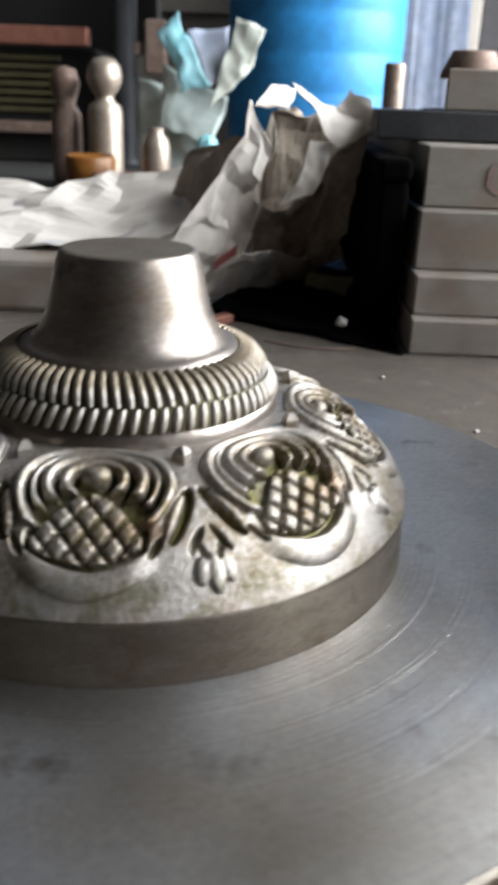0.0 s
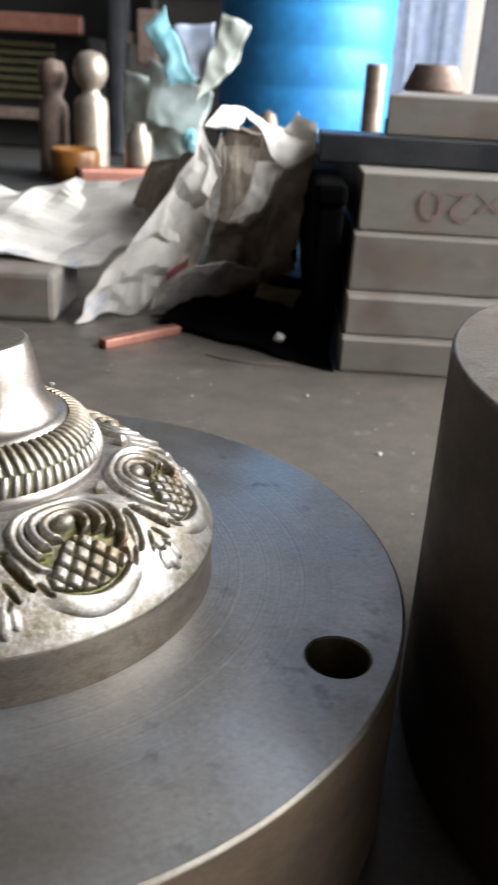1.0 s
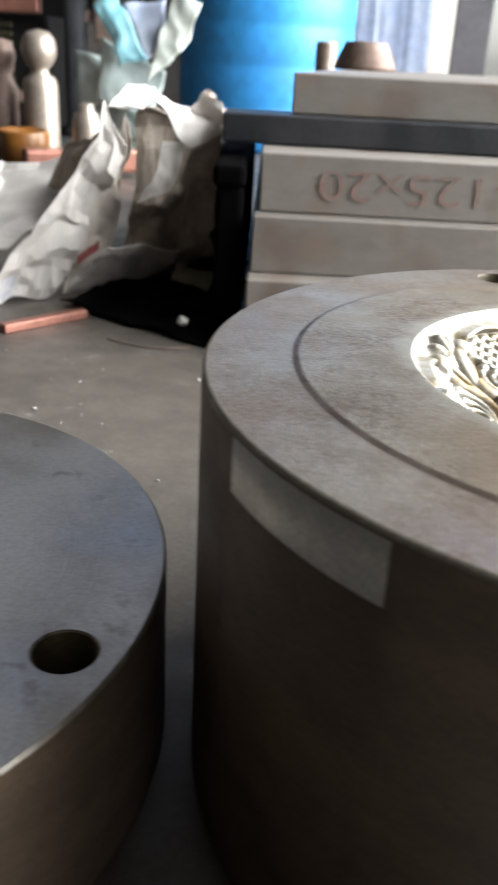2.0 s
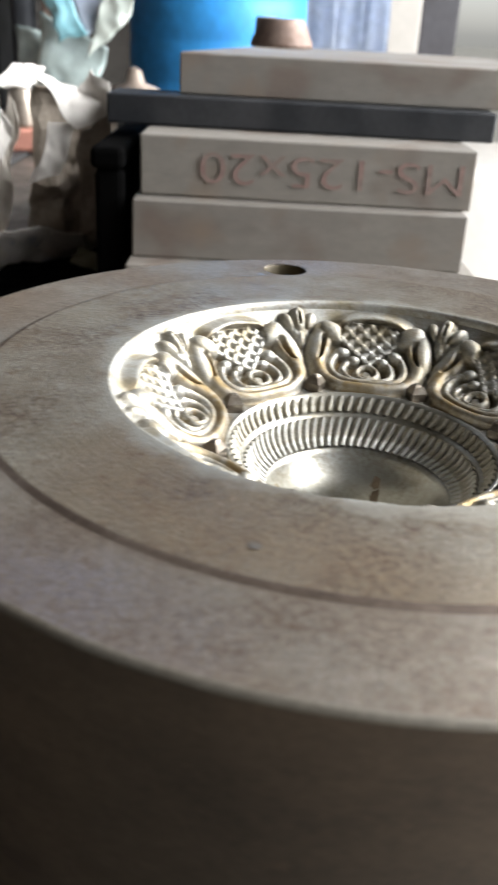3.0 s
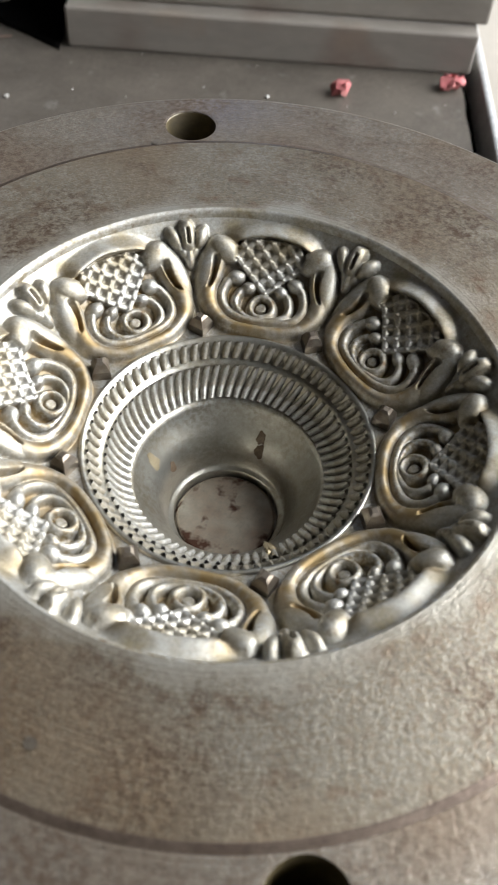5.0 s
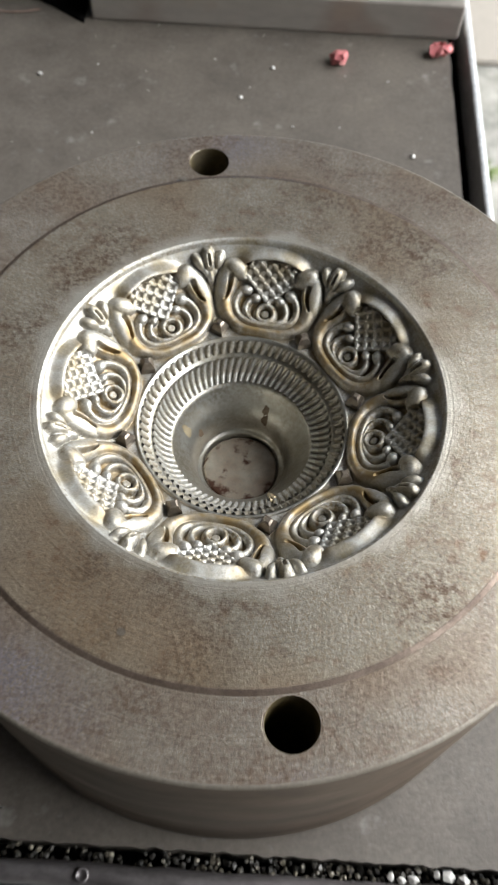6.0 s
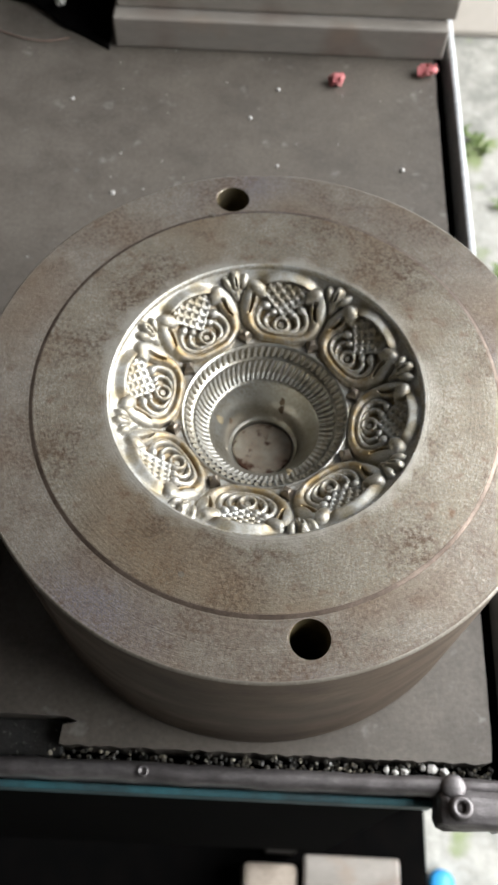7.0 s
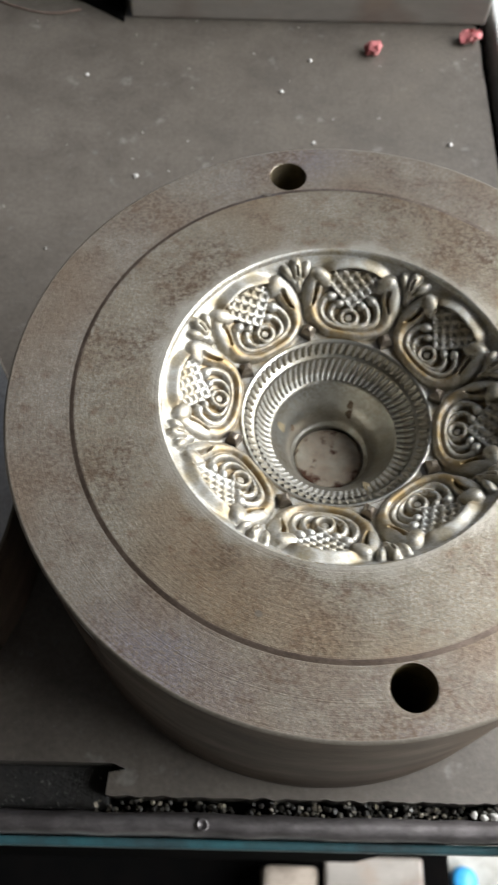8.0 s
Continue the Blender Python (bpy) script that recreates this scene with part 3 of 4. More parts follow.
# ---- lower die with the raised dome ----
H_MALE, STEP = 0.0311, 0.0068
male = thing("embossing_punch_die", pose(-0.1290, -0.0052, 0, 0, 0, 0), "round turned steel die with a raised ornamental dome on the bench", "die")
MA = 341.4
m_hole = (0.0546 * math.cos(radians(MA)), 0.0546 * math.sin(radians(MA)))
m_holes = [(*m_hole, 0.0045), (-m_hole[0], -m_hole[1], 0.0045)]
part("flange_top", flat_ring(R_DIE - 0.0005, 0.0338, H_MALE, m_holes), TURNED, male, "grey turned steel face", smooth=False)
part("rim_edge", lathe([(R_DIE - 0.0005, H_MALE), (R_DIE - 0.0002, H_MALE - 0.0001), (R_DIE, H_MALE - 0.0005)], 192), EDGE, male, "worn edge")
part("flange_side", lathe([(R_DIE, H_MALE - 0.0005), (R_DIE, 0.0008), (R_DIE - 0.0008, 0.0), (0, 0.0)]), SIDE, male)
for hx, hy, hr in m_holes:
    die_bore(male, hx, hy, 0.0041, 0.012, H_MALE)
part("boss", lathe([(0.0338, H_MALE - 0.0002), (0.0337, H_MALE + 0.0002), (0.0337, H_MALE + 0.0060), (0.0338, H_MALE + STEP - 0.0003), (0.0337, H_MALE + STEP + 0.0002), (0.0333, H_MALE + STEP + 0.0002)]), BOSS, male, "brown stained collar of the dome")
crown = [(R_COLLAR + 0.0002, 0.0100), (0.0175, 0.0106), (0.01745, 0.0116)] + [(r - 0.0002, z - 0.0002) for r, z in TEETH] + [(r - 0.0002, z - 0.0002) for r, z in BEADS]
crown += [(0.0127, 0.0171), (0.0118, 0.0174), (0.0110, 0.0180), (0.0102, 0.0192), (0.0095, 0.0209), (0.0090, 0.0232), (0.0084, 0.0258), (0.0079, 0.0274), (0.0077, 0.0277)]
part("neck", lathe([(r, z + H_MALE + STEP) for r, z in crown], 160), NECK, male, "bright tapered steel neck")
# Olive film between the ribs, darkened further to paint the gaps' shade.
part("rib_bed", lathe([(r - 0.0001, z + H_MALE + STEP - 0.0001) for r, z in TEETH + BEADS], 160), OLIVE, male, "olive film and painted shade between the ribs")
part("neck_top", lathe([(0.0077, H_MALE + STEP + 0.0277), (0.0074, H_MALE + STEP + 0.02785), (0, H_MALE + STEP + 0.02785)], 96), BOSS, male, "dull dark turned face", smooth=False)
M_START = 337.7 - 22.5
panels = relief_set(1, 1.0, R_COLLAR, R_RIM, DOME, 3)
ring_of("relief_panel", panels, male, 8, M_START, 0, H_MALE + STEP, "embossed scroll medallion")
ring_of("stud", mesh_object("stud", stud_mesh(0.6), DOME, False), male, 8, M_START + 22.5, 0.0206, H_MALE + STEP + dome(0.0206))
ring_of("tooth", mesh_object("tooth", rib(TEETH, 0.00050, 0.00046, 2, 1), DOME), male, RIBS, 0, 0, H_MALE + STEP)
ring_of("rib", mesh_object("rib", rib(BEADS, 0.00048, 0.00044, -3, 1), DOME), male, RIBS, 2.5, 0, H_MALE + STEP)

def milled_side(middle=215.0, half=12.5, low=0.0562, high=0.0632):
    """The side of the hollow die, with a flat milled into it under the rim."""
    rows = [(R_DIE, H_FEM - 0.0009), (R_DIE, high + 0.0002), (R_DIE, high), (R_DIE, low), (R_DIE, low - 0.0002), (R_DIE, 0.0008), (R_DIE - 0.0008, 0.0), (0, 0.0)]
    bm = lathe(rows, 360)
    touched = set()
    for v in bm.verts:
        off = (math.degrees(math.atan2(v.co.y, v.co.x)) - middle + 180) % 360 - 180
        if abs(off) <= half and low - 1e-5 <= v.co.z <= high + 1e-5:
            k = (R_DIE - 0.0003) / R_DIE
            v.co.x, v.co.y = v.co.x * k, v.co.y * k
            touched.add(v)
    for f in bm.faces:
        if all(v in touched for v in f.verts):
            f.material_index = 1
            f.smooth = False
    return bm


# ---- upper die with the hollow ----
H_FEM, SINK, BOWL = 0.0646, 0.945, 0.978
female = thing("embossing_cavity_die", pose(0, 0, 0), "round brown-tinged steel die with an ornamental hollow on the bench edge", "die")
FA = 100.5
f_hole = (0.0544 * math.cos(radians(FA)), 0.0544 * math.sin(radians(FA)))
f_holes = [(*f_hole, 0.0042), (-f_hole[0], -f_hole[1], 0.0042)]
part("rim_ring", flat_ring(R_DIE - 0.0006, 0.0503, H_FEM - 0.0003, [(x, y, 0.0042 - 0.0003) for x, y, _ in f_holes]), RIMOX, female, "brown oxidised outer ring", smooth=False).matrix_basis = pose(0, 0, 0, 0, 0, 180)
part("step", lathe([(0.0503, H_FEM - 0.0003), (0.0502, H_FEM - 0.00029), (0.0497, H_FEM - 0.00003), (0.0494, H_FEM)], 192), STEPPED, female, "brown shallow turned step, darkened for its shade")
face = [(0.0494, H_FEM), (0.0440, H_FEM), (0.0400, H_FEM), (0.0339, H_FEM)]
part("face", lathe(face, 160), OXIDE, female, "mottled brown turned face")
lip = [(0.0339, H_FEM), (0.0337, H_FEM - 0.0001), (0.0335, H_FEM - 0.0003), (0.0334, H_FEM - 0.0008), (0.0333, H_FEM - 0.0018)]
part("lip", lathe(lip, 160), RELIEF, female, "brushed pale lip round the hollow")
part("rim_edge", lathe([(R_DIE - 0.0006, H_FEM - 0.0003), (R_DIE - 0.0004, H_FEM - 0.00034), (R_DIE - 0.00015, H_FEM - 0.00055), (R_DIE, H_FEM - 0.0009)], 192), EDGE, female, "worn rounded edge")
part("side", milled_side(), SIDE, female, "dark brown cylinder side with a milled flat").data.materials.append(FLATCUT)
for hx, hy, hr in f_holes:
    die_bore(female, hx, hy, 0.0038, 0.03, H_FEM - 0.0003)
LOW = H_FEM - 0.0004
F_START = 105.2 - 22.5
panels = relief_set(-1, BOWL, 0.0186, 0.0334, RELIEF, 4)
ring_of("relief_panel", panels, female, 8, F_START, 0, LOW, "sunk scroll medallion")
ring_of("stud", mesh_object("stud", stud_mesh(), STUD, False), female, 8, F_START + 22.5, 0.0206, LOW - BOWL * dome(0.0206))
throat = [(0.0190, 0.0109), (0.0188, 0.0103), (0.0184, 0.0102), (0.0182, 0.0107)] + [(r, z + 0.0002) for r, z in TEETH_IN] + [(0.0163, 0.0131)] + [(r, z + 0.0002) for r, z in HOLLOWS]
throat += [(0.0127, 0.0175), (0.0123, 0.0183), (0.0115, 0.0198), (0.0105, 0.0211), (0.0096, 0.0225), (0.0090, 0.0240), (0.0086, 0.0258), (0.0083, 0.0272), (0.0080, 0.0277), (0.0076, 0.0279), (0.0074, 0.0282), (0.0074, 0.0298)]
part("throat", lathe([(r, LOW - z * SINK) for r, z in throat], 160), THROAT, female, "bright bell-shaped throat")
part("plug", lathe([(0.0074, LOW - 0.0298 * SINK), (0.0071, LOW - 0.0298 * SINK), (0.0070, LOW - 0.0290 * SINK), (0.0067, LOW - 0.0288 * SINK), (0, LOW - 0.0288 * SINK)], 64), PLUG, female, "stained round steel plug", smooth=False)
ring_of("tooth", mesh_object("tooth", rib(flip(TEETH_IN, SINK), 0.00054, 0.00066, 2, -1), RELIEF), female, RIBS, 0, 0, LOW)
ring_of("rib", mesh_object("rib", rib(flip(HOLLOWS, SINK), 0.00050, 0.00066, 5, -1), RELIEF), female, RIBS, 2, 0, LOW)

def bell_stain(angle, depth, across, along, seed, mat, label):
    """A thin ragged film of rust on the wall of the bell."""
    bm = bmesh.new()
    wall = sorted((z, r) for r, z in throat[-14:])
    depths, radii = [z for z, _ in wall], [r for _, r in wall]

    def place(u, v):
        d = depth + v * along
        r = float(np.interp(d, depths, radii)) - 0.00006
        a = radians(angle) + u * across / r
        return bm.verts.new((r * math.cos(a), r * math.sin(a), LOW - d * SINK))

    rings = [[place(0, 0)] * 24]
    for k in (0.35, 0.7, 1.0):
        ring = []
        for i in range(24):
            a = 2 * math.pi * i / 24
            w = k * (1 + 0.55 * k * noise.noise(Vector((math.cos(a) * 1.7, math.sin(a) * 1.7, seed))))
            ring.append(place(math.cos(a) * w, math.sin(a) * w))
        rings.append(ring)
    for a, b in zip(rings, rings[1:]):
        for i in range(24):
            j = (i + 1) % 24
            bm.faces.new(list(dict.fromkeys((a[i], a[j], b[j], b[i]))))
    return part("rust_stain", bm, mat, female, label)


bell_stain(65.2, 0.02165, 0.0007, 0.0008, 3.1, RUST, "dark rust spot")
bell_stain(63.0, 0.0236, 0.0007, 0.0011, 8.4, RUST, "dark rust run")
bell_stain(150.6, 0.0237, 0.0006, 0.0009, 5.2, RUST, "small rust spot")
bell_stain(163.0, 0.0207, 0.0008, 0.0012, 6.6, OCHRE, "ochre stain")

# two small dents in the face: thin discs, their shade put into the colour
for px, py, pr in ((-0.0148, -0.0423, 0.0006), (-0.0144, 0.0480, 0.0007)):
    dent = lathe([(pr, H_FEM + 0.00007), (pr * 0.7, H_FEM + 0.00006), (0, H_FEM + 0.00005)], 14)
    for v in dent.verts:
        v.co.x += px + 0.0002 * noise.noise(v.co * 900)
        v.co.y += py
    part("dent", dent, STUD, female, "small dark dent")

# ---- bench ----
bench = thing("workbench", pose(0, 0, 0), "dark worn steel workbench with a raised front rail", "workbench")
edge = [(-0.75, -0.058), (-0.0455, -0.058), (-0.0425, -0.0592), (-0.046, -0.0600), (-0.0465, -0.0645)]
edge += [(-0.046 + 0.001 * k, -0.0647 + 0.0006 * noise.noise(Vector((k * 0.37, 2, 0)))) for k in range(1, 105)]
edge += [(0.0595, -0.0640)] + [(0.0598 + 0.0005 * noise.noise(Vector((k * 0.41, 7, 0))), -0.062 + 0.004 * k) for k in range(1, 80)]
edge += [(0.060, 1.15), (-0.75, 1.15)]
top = bmesh.new()
upper = top.faces.new([top.verts.new((x, y, 0.0)) for x, y in edge])
for f in bmesh.ops.extrude_face_region(top, geom=[upper])["geom"]:
    if isinstance(f, bmesh.types.BMVert):
        f.co.z -= 0.010
part("top_plate", top, BENCH, bench, "scuffed dark steel plate with ragged edges", smooth=False)
part("trough", block(-0.75, -0.072, -0.016, 0.0665, 1.15, -0.0105), NEARBLACK, bench, "near-black gap beside the plate", smooth=False)


def worn_rail(x0, x1, y0, y1, z0, z1, steps):
    """A rail with a rounded, dented top that runs along x."""
    bm = bmesh.new()
    rings = []
    section = [(0, 0), (0, 0.75), (0.12, 0.93), (0.35, 1.0), (0.65, 1.0), (0.88, 0.93), (1, 0.75), (1, 0)]
    for i in range(steps + 1):
        x = x0 + (x1 - x0) * i / steps
        ring = []
        for u, w in section:
            p = Vector((x, y0 + u * (y1 - y0), z0 + w * (z1 - z0)))
            n = noise.noise_vector(p * 160) * 0.00035 + noise.noise_vector(p * 45) * 0.0005
            ring.append(bm.verts.new(p + n * (1 if w > 0 else 0)))
        rings.append(ring)
    for a, b in zip(rings, rings[1:]):
        for k in range(len(section) - 1):
            bm.faces.new((a[k], a[k + 1], b[k + 1], b[k]))
    bm.faces.new(rings[0])
    bm.faces.new(rings[-1][::-1])
    return bm


rail = part("front_rail", worn_rail(-0.75, 0.0665, -0.0725, -0.0680, -0.0085, 0.0025, 420), RAIL, bench, "worn rounded steel rail")
part("rail_edge", block(-0.75, -0.0746, -0.0125, 0.046, -0.0727, -0.0045, 0.0006), TEAL, rail, "chipped teal painted edge", smooth=False)
part("side_rail", block(0.0653, -0.078, -0.030, 0.0678, 1.15, 0.0025, 0.0008, 0.0002), GALV, bench, "bright worn edge", smooth=False)
lug = block(0.0452, -0.0795, -0.008, 0.0712, -0.0705, 0.0035, 0.0026)
bmesh.ops.subdivide_edges(lug, edges=lug.edges[:], cuts=3, use_grid_fill=True)
for v in lug.verts:
    v.co += 0.0007 * noise.noise_vector(v.co * 130) + 0.0004 * noise.noise_vector(v.co * 420)
lug_part = part("corner_lug", lug, RAIL, bench, "lumpy welded corner lug")
ring = lathe([(0.0012, 0.0), (0.0012, 0.0014), (0.0016, 0.0019), (0.0023, 0.0019), (0.0028, 0.0012), (0.0030, 0.0)], 28)
part("packed_dirt", block(-0.75, -0.0676, -0.010, -0.0462, -0.0578, -0.0060, 0.0008, 0.0009, 3), GRIME, bench, "grimy filler strip beside the plate", smooth=False)
washer = part("lug_washer", ring, RAIL, lug_part, "round worn washer")
washer.matrix_basis = pose(0.0503, -0.0752, 0.0033)
boss = part("lug_boss", lathe([(0.0030, -0.001), (0.0030, 0.0006), (0.0026, 0.0012), (0.0016, 0.0016), (0, 0.0017)], 28), RAIL, lug_part, "round weld boss")
boss.matrix_basis = pose(0.0490, -0.0706, 0.0026)
screw = part("rail_screw", lathe([(0.0014, 0), (0.0014, 0.0006), (0.0010, 0.0009), (0.0008, 0.0004), (0, 0.0004)], 20), RAIL, rail, "filled screw head")
screw.matrix_basis = pose(-0.0250, -0.0703, 0.0024)
# Added apron, near-black to paint the shade below the bench front.
part("apron", block(-0.75, -0.066, -0.40, 0.055, -0.055, -0.0165), NEARBLACK, bench, "near-black apron added for the dark under the bench", smooth=False)
for lx in (-0.72, 0.03):
    for ly in (-0.05, 1.10):
        part("leg", block(lx, ly, -0.85, lx + 0.03, ly + 0.03, -0.0165), BLACK, bench, smooth=False)

# ---- steel stack ----
def plate(name, x0, y0, z0, x1, y1, z1, mat, label, bevel=0.0008, seed=1):
    return solid(name, block(x0, y0, z0, x1, y1, z1, bevel, 0.0003, seed), mat, Matrix.Identity(4), label, "steel plate", "stack of steel plates")


plate("steel_plate", -0.062, 0.190, 0.0, 0.063, 0.46, 0.0125, PLATE, "grey mild steel plate at the bottom of a stack")
plate("steel_plate", -0.061, 0.196, 0.0127, 0.066, 0.46, 0.0265, PLATE, "grey mild steel plate lying in a stack", seed=2)
plate("steel_plate", -0.060, 0.207, 0.0267, 0.0605, 0.46, 0.0473, PLATE, "grey mild steel plate lying in a stack", seed=3)
plate("steel_plate", -0.058, 0.2156, 0.0475, 0.0625, 0.46, 0.0685, PLATE, "grey mild steel plate with red marker writing", seed=4)
plate("steel_bar", -0.0735, 0.2410, 0.0687, 0.0735, 0.2685, 0.0795, DARKBAR, "black steel bar lying across the plates", seed=5)
plate("steel_bar", -0.030, 0.385, 0.0687, 0.070, 0.415, 0.0795, DARKBAR, "black steel bar under the far end of a block", seed=8)
block_top = plate("steel_plate", -0.0475, 0.2513, 0.0797, 0.11, 0.43, 0.0945, PLATE, "grey steel block on the black bar", seed=6)
# its end is sawn at a slant
for v in block_top.data.vertices:
    if v.co.x < 0:
        v.co.x += 0.19 * (v.co.y - 0.2513)


# ---- writing on the plate ----
def lettering(text, size):
    curve = bpy.data.curves.new("lettering", "FONT")
    curve.body, curve.size, curve.align_x, curve.align_y = text, size, "CENTER", "CENTER"
    curve.offset = -0.00012
    holder = bpy.data.objects.new("lettering", curve)
    scene.collection.objects.link(holder)
    data = bpy.data.meshes.new_from_object(holder.evaluated_get(bpy.context.evaluated_depsgraph_get()))
    bpy.data.objects.remove(holder)
    data.materials.append(REDPEN)
    return data


marked = next(o for o in scene.objects if o.name.startswith("steel_plate") and "marker" in o.get("label", ""))
text = new("marker_writing", lettering("MS-125x20", 0.0165))
text.parent = marked
text.matrix_basis = Matrix.Translation((0.0115, 0.2150, 0.0588)) @ pose(0, 0, 0, 90, 0, 0) @ pose(0, 0, 0, 0, 0, 180) @ Matrix.Diagonal((1.29, 0.95, 1, 1))
tagged(text, "faded red upside-down marker writing")


# ---- room and yard ----
def setting(name, bm, mat, label, category):
    return solid(name, bm, mat, Matrix.Identity(4), label, category, kind="structure")


setting("ground", block(-60, -60, -0.95, 90, 90, -0.85), CONCRETE, "pale worn concrete yard with weeds", "ground")
# Unseen left wall, added dark so the steel reflects dark on that side.
setting("wall_left", block(-2.2, -2.0, -0.85, -2.05, 2.6, 2.0), WALL, "dark workshop wall", "wall")
setting("wall_back", block(-2.05, 2.45, -0.85, 0.18, 2.6, 0.28), WALL, "dark workshop wall", "wall")
setting("wall_back_high", block(-2.05, 2.40, 0.2805, -0.15, 2.55, 1.2), WALL, "dark workshop wall", "wall")
# Unseen wall, added to hold back daylight from the front.
setting("daylight_block_front", block(-2.05, -2.0, -0.85, 0.85, -1.85, 1.995), WALL, "unseen dark wall added to block front daylight", "wall")
# Unseen roof, sized to keep sun and open sky off the bench.
setting("ceiling", block(-2.2, -2.0, 2.0, 1.42, 1.0, 2.1), WALL, "unseen dark roof added to shade the bench", "ceiling")
setting("pillar", block(0.195, 1.80, -0.85, 0.296, 1.98, 2.0, 0.006), WHITE, "whitewashed doorway pillar", "pillar")
setting("door_post", block(0.298, 1.82, -0.85, 0.373, 1.92, 2.0, 0.004), DARKWOOD, "dark painted door post", "post")
setting("low_wall", block(0.30, 1.35, -0.85, 2.2, 1.75, -0.085, 0.02), WHITE, "white plastered low wall beside the shed", "wall")


# ---- things behind the dies ----
def sheet(corners, n, crumple, scale, seed):
    """A crumpled sheet between four corners, in flat facets."""
    a, b, c, d = (Vector(p) for p in corners)
    bm = bmesh.new()
    grid = []
    for j in range(n + 1):
        line = []
        for i in range(n + 1):
            u, v = i / n, j / n
            p = (a * (1 - u) + b * u) * (1 - v) + (d * (1 - u) + c * u) * v
            w = noise.noise_vector(p * scale + Vector((seed * 3.1, 0, 0)))
            w2 = noise.noise_vector(p * scale * 2.7 + Vector((0, seed * 5.7, 0)))
            p = p + crumple * w + 0.4 * crumple * w2
            p.z = max(p.z, 0.0006)
            line.append(bm.verts.new(p))
        grid.append(line)
    for j in range(n):
        for i in range(n):
            bm.faces.new((grid[j][i], grid[j][i + 1], grid[j + 1][i + 1], grid[j + 1][i]))
    bmesh.ops.triangulate(bm, faces=bm.faces[:])
    bmesh.ops.solidify(bm, geom=bm.faces[:], thickness=0.0006)
    return bm


news = thing("crumpled_newspaper", pose(0, 0, 0), "crumpled white and brown newspaper heaped on the bench", "newspaper")
part("sheet", sheet([(-0.40, 0.262, 0.020), (-0.165, 0.250, 0.020), (-0.135, 0.31, 0.048), (-0.40, 0.42, 0.020)], 26, 0.008, 30, 1), PAPER, news, "white printed sheet", smooth=False)
# The inner fold's brown also holds the shade inside the heap.
FOLDS = (
    ("sheet", (-0.168, 0.228, 0.001), (-0.143, 0.2555, 0.001), (-0.1115, 0.250, 0.064), (-0.120, 0.252, 0.079), 0.004, PAPER, "white diagonal fold"),
    ("fold", (-0.1425, 0.257, 0.001), (-0.125, 0.272, 0.008), (-0.111, 0.255, 0.062), (-0.112, 0.252, 0.076), 0.003, OLDPAPER, "yellowed crease"),
    ("sheet", (-0.1425, 0.2565, 0.001), (-0.096, 0.306, 0.001), (-0.094, 0.292, 0.016), (-0.122, 0.262, 0.022), 0.003, PAPER, "white lower sheet"),
    ("fold", (-0.122, 0.300, 0.004), (-0.090, 0.318, 0.004), (-0.078, 0.300, 0.075), (-0.112, 0.285, 0.078), 0.004, CARD, "brown inner fold with painted shade"),
    ("flap", (-0.1075, 0.250, 0.042), (-0.095, 0.252, 0.0465), (-0.0865, 0.252, 0.066), (-0.096, 0.250, 0.067), 0.002, PAPER, "blue-white flap"),
    ("ridge", (-0.120, 0.252, 0.079), (-0.106, 0.256, 0.0775), (-0.104, 0.275, 0.086), (-0.113, 0.262, 0.0868), 0.002, PAPER, "white crest"),
    ("ridge", (-0.1055, 0.249, 0.0868), (-0.087, 0.251, 0.066), (-0.0735, 0.254, 0.071), (-0.090, 0.262, 0.079), 0.003, PAPER, "white crest"),
    ("ridge", (-0.088, 0.258, 0.077), (-0.0735, 0.253, 0.070), (-0.0745, 0.256, 0.0835), (-0.082, 0.262, 0.087), 0.003, PAPER, "white curled tip"),
    ("fold", (-0.098, 0.304, 0.001), (-0.079, 0.290, 0.016), (-0.0755, 0.256, 0.070), (-0.087, 0.254, 0.064), 0.003, CARD, "brown side fold"),
    ("fold", (-0.162, 0.290, 0.022), (-0.128, 0.275, 0.038), (-0.118, 0.265, 0.070), (-0.150, 0.310, 0.058), 0.003, CARD, "brown shaded fold"),
)
for k, (name, a, b, c, d, crumple, mat, label) in enumerate(FOLDS):
    part(name, sheet([a, b, c, d], 16, crumple, 70, k + 2), mat, news, label, smooth=False)
part("print_patch", sheet([(-0.1345, 0.2545, 0.0145), (-0.1255, 0.2550, 0.0215), (-0.1250, 0.2540, 0.0255), (-0.1340, 0.2535, 0.0180)], 6, 0.0006, 70, 20), CRUMB, news, "red printed patch", smooth=False)

# Near-black sheet that paints the stack's cast shadow on the bench.
rag = thing("stack_shadow_sheet", pose(0, 0, 0), "near-black sheet laid as the steel plates' shadow", "rag")
part("shadow_ground", sheet([(-0.138, 0.238, 0.002), (-0.0645, 0.188, 0.002), (-0.0645, 0.33, 0.004), (-0.104, 0.33, 0.004)], 30, 0.0035, 50, 31), NEARBLACK, rag)
part("hem", sheet([(-0.096, 0.268, 0.006), (-0.078, 0.258, 0.006), (-0.076, 0.270, 0.012), (-0.094, 0.280, 0.012)], 10, 0.002, 60, 32), GREEN, rag, "olive strip on the dark sheet", smooth=False)

solid("steel_offcut", block(-0.36, 0.229, 0.0, -0.177, 0.275, 0.0205, 0.0025), PLATE, Matrix.Identity(4), "grey rounded steel block under newspaper", "steel block")
# Added near-black block; it paints the shaded ends of the plates.
shade_box = thing("plate_end_shade", pose(0, 0, 0), "near-black block added to darken the plates' shaded ends", "box")
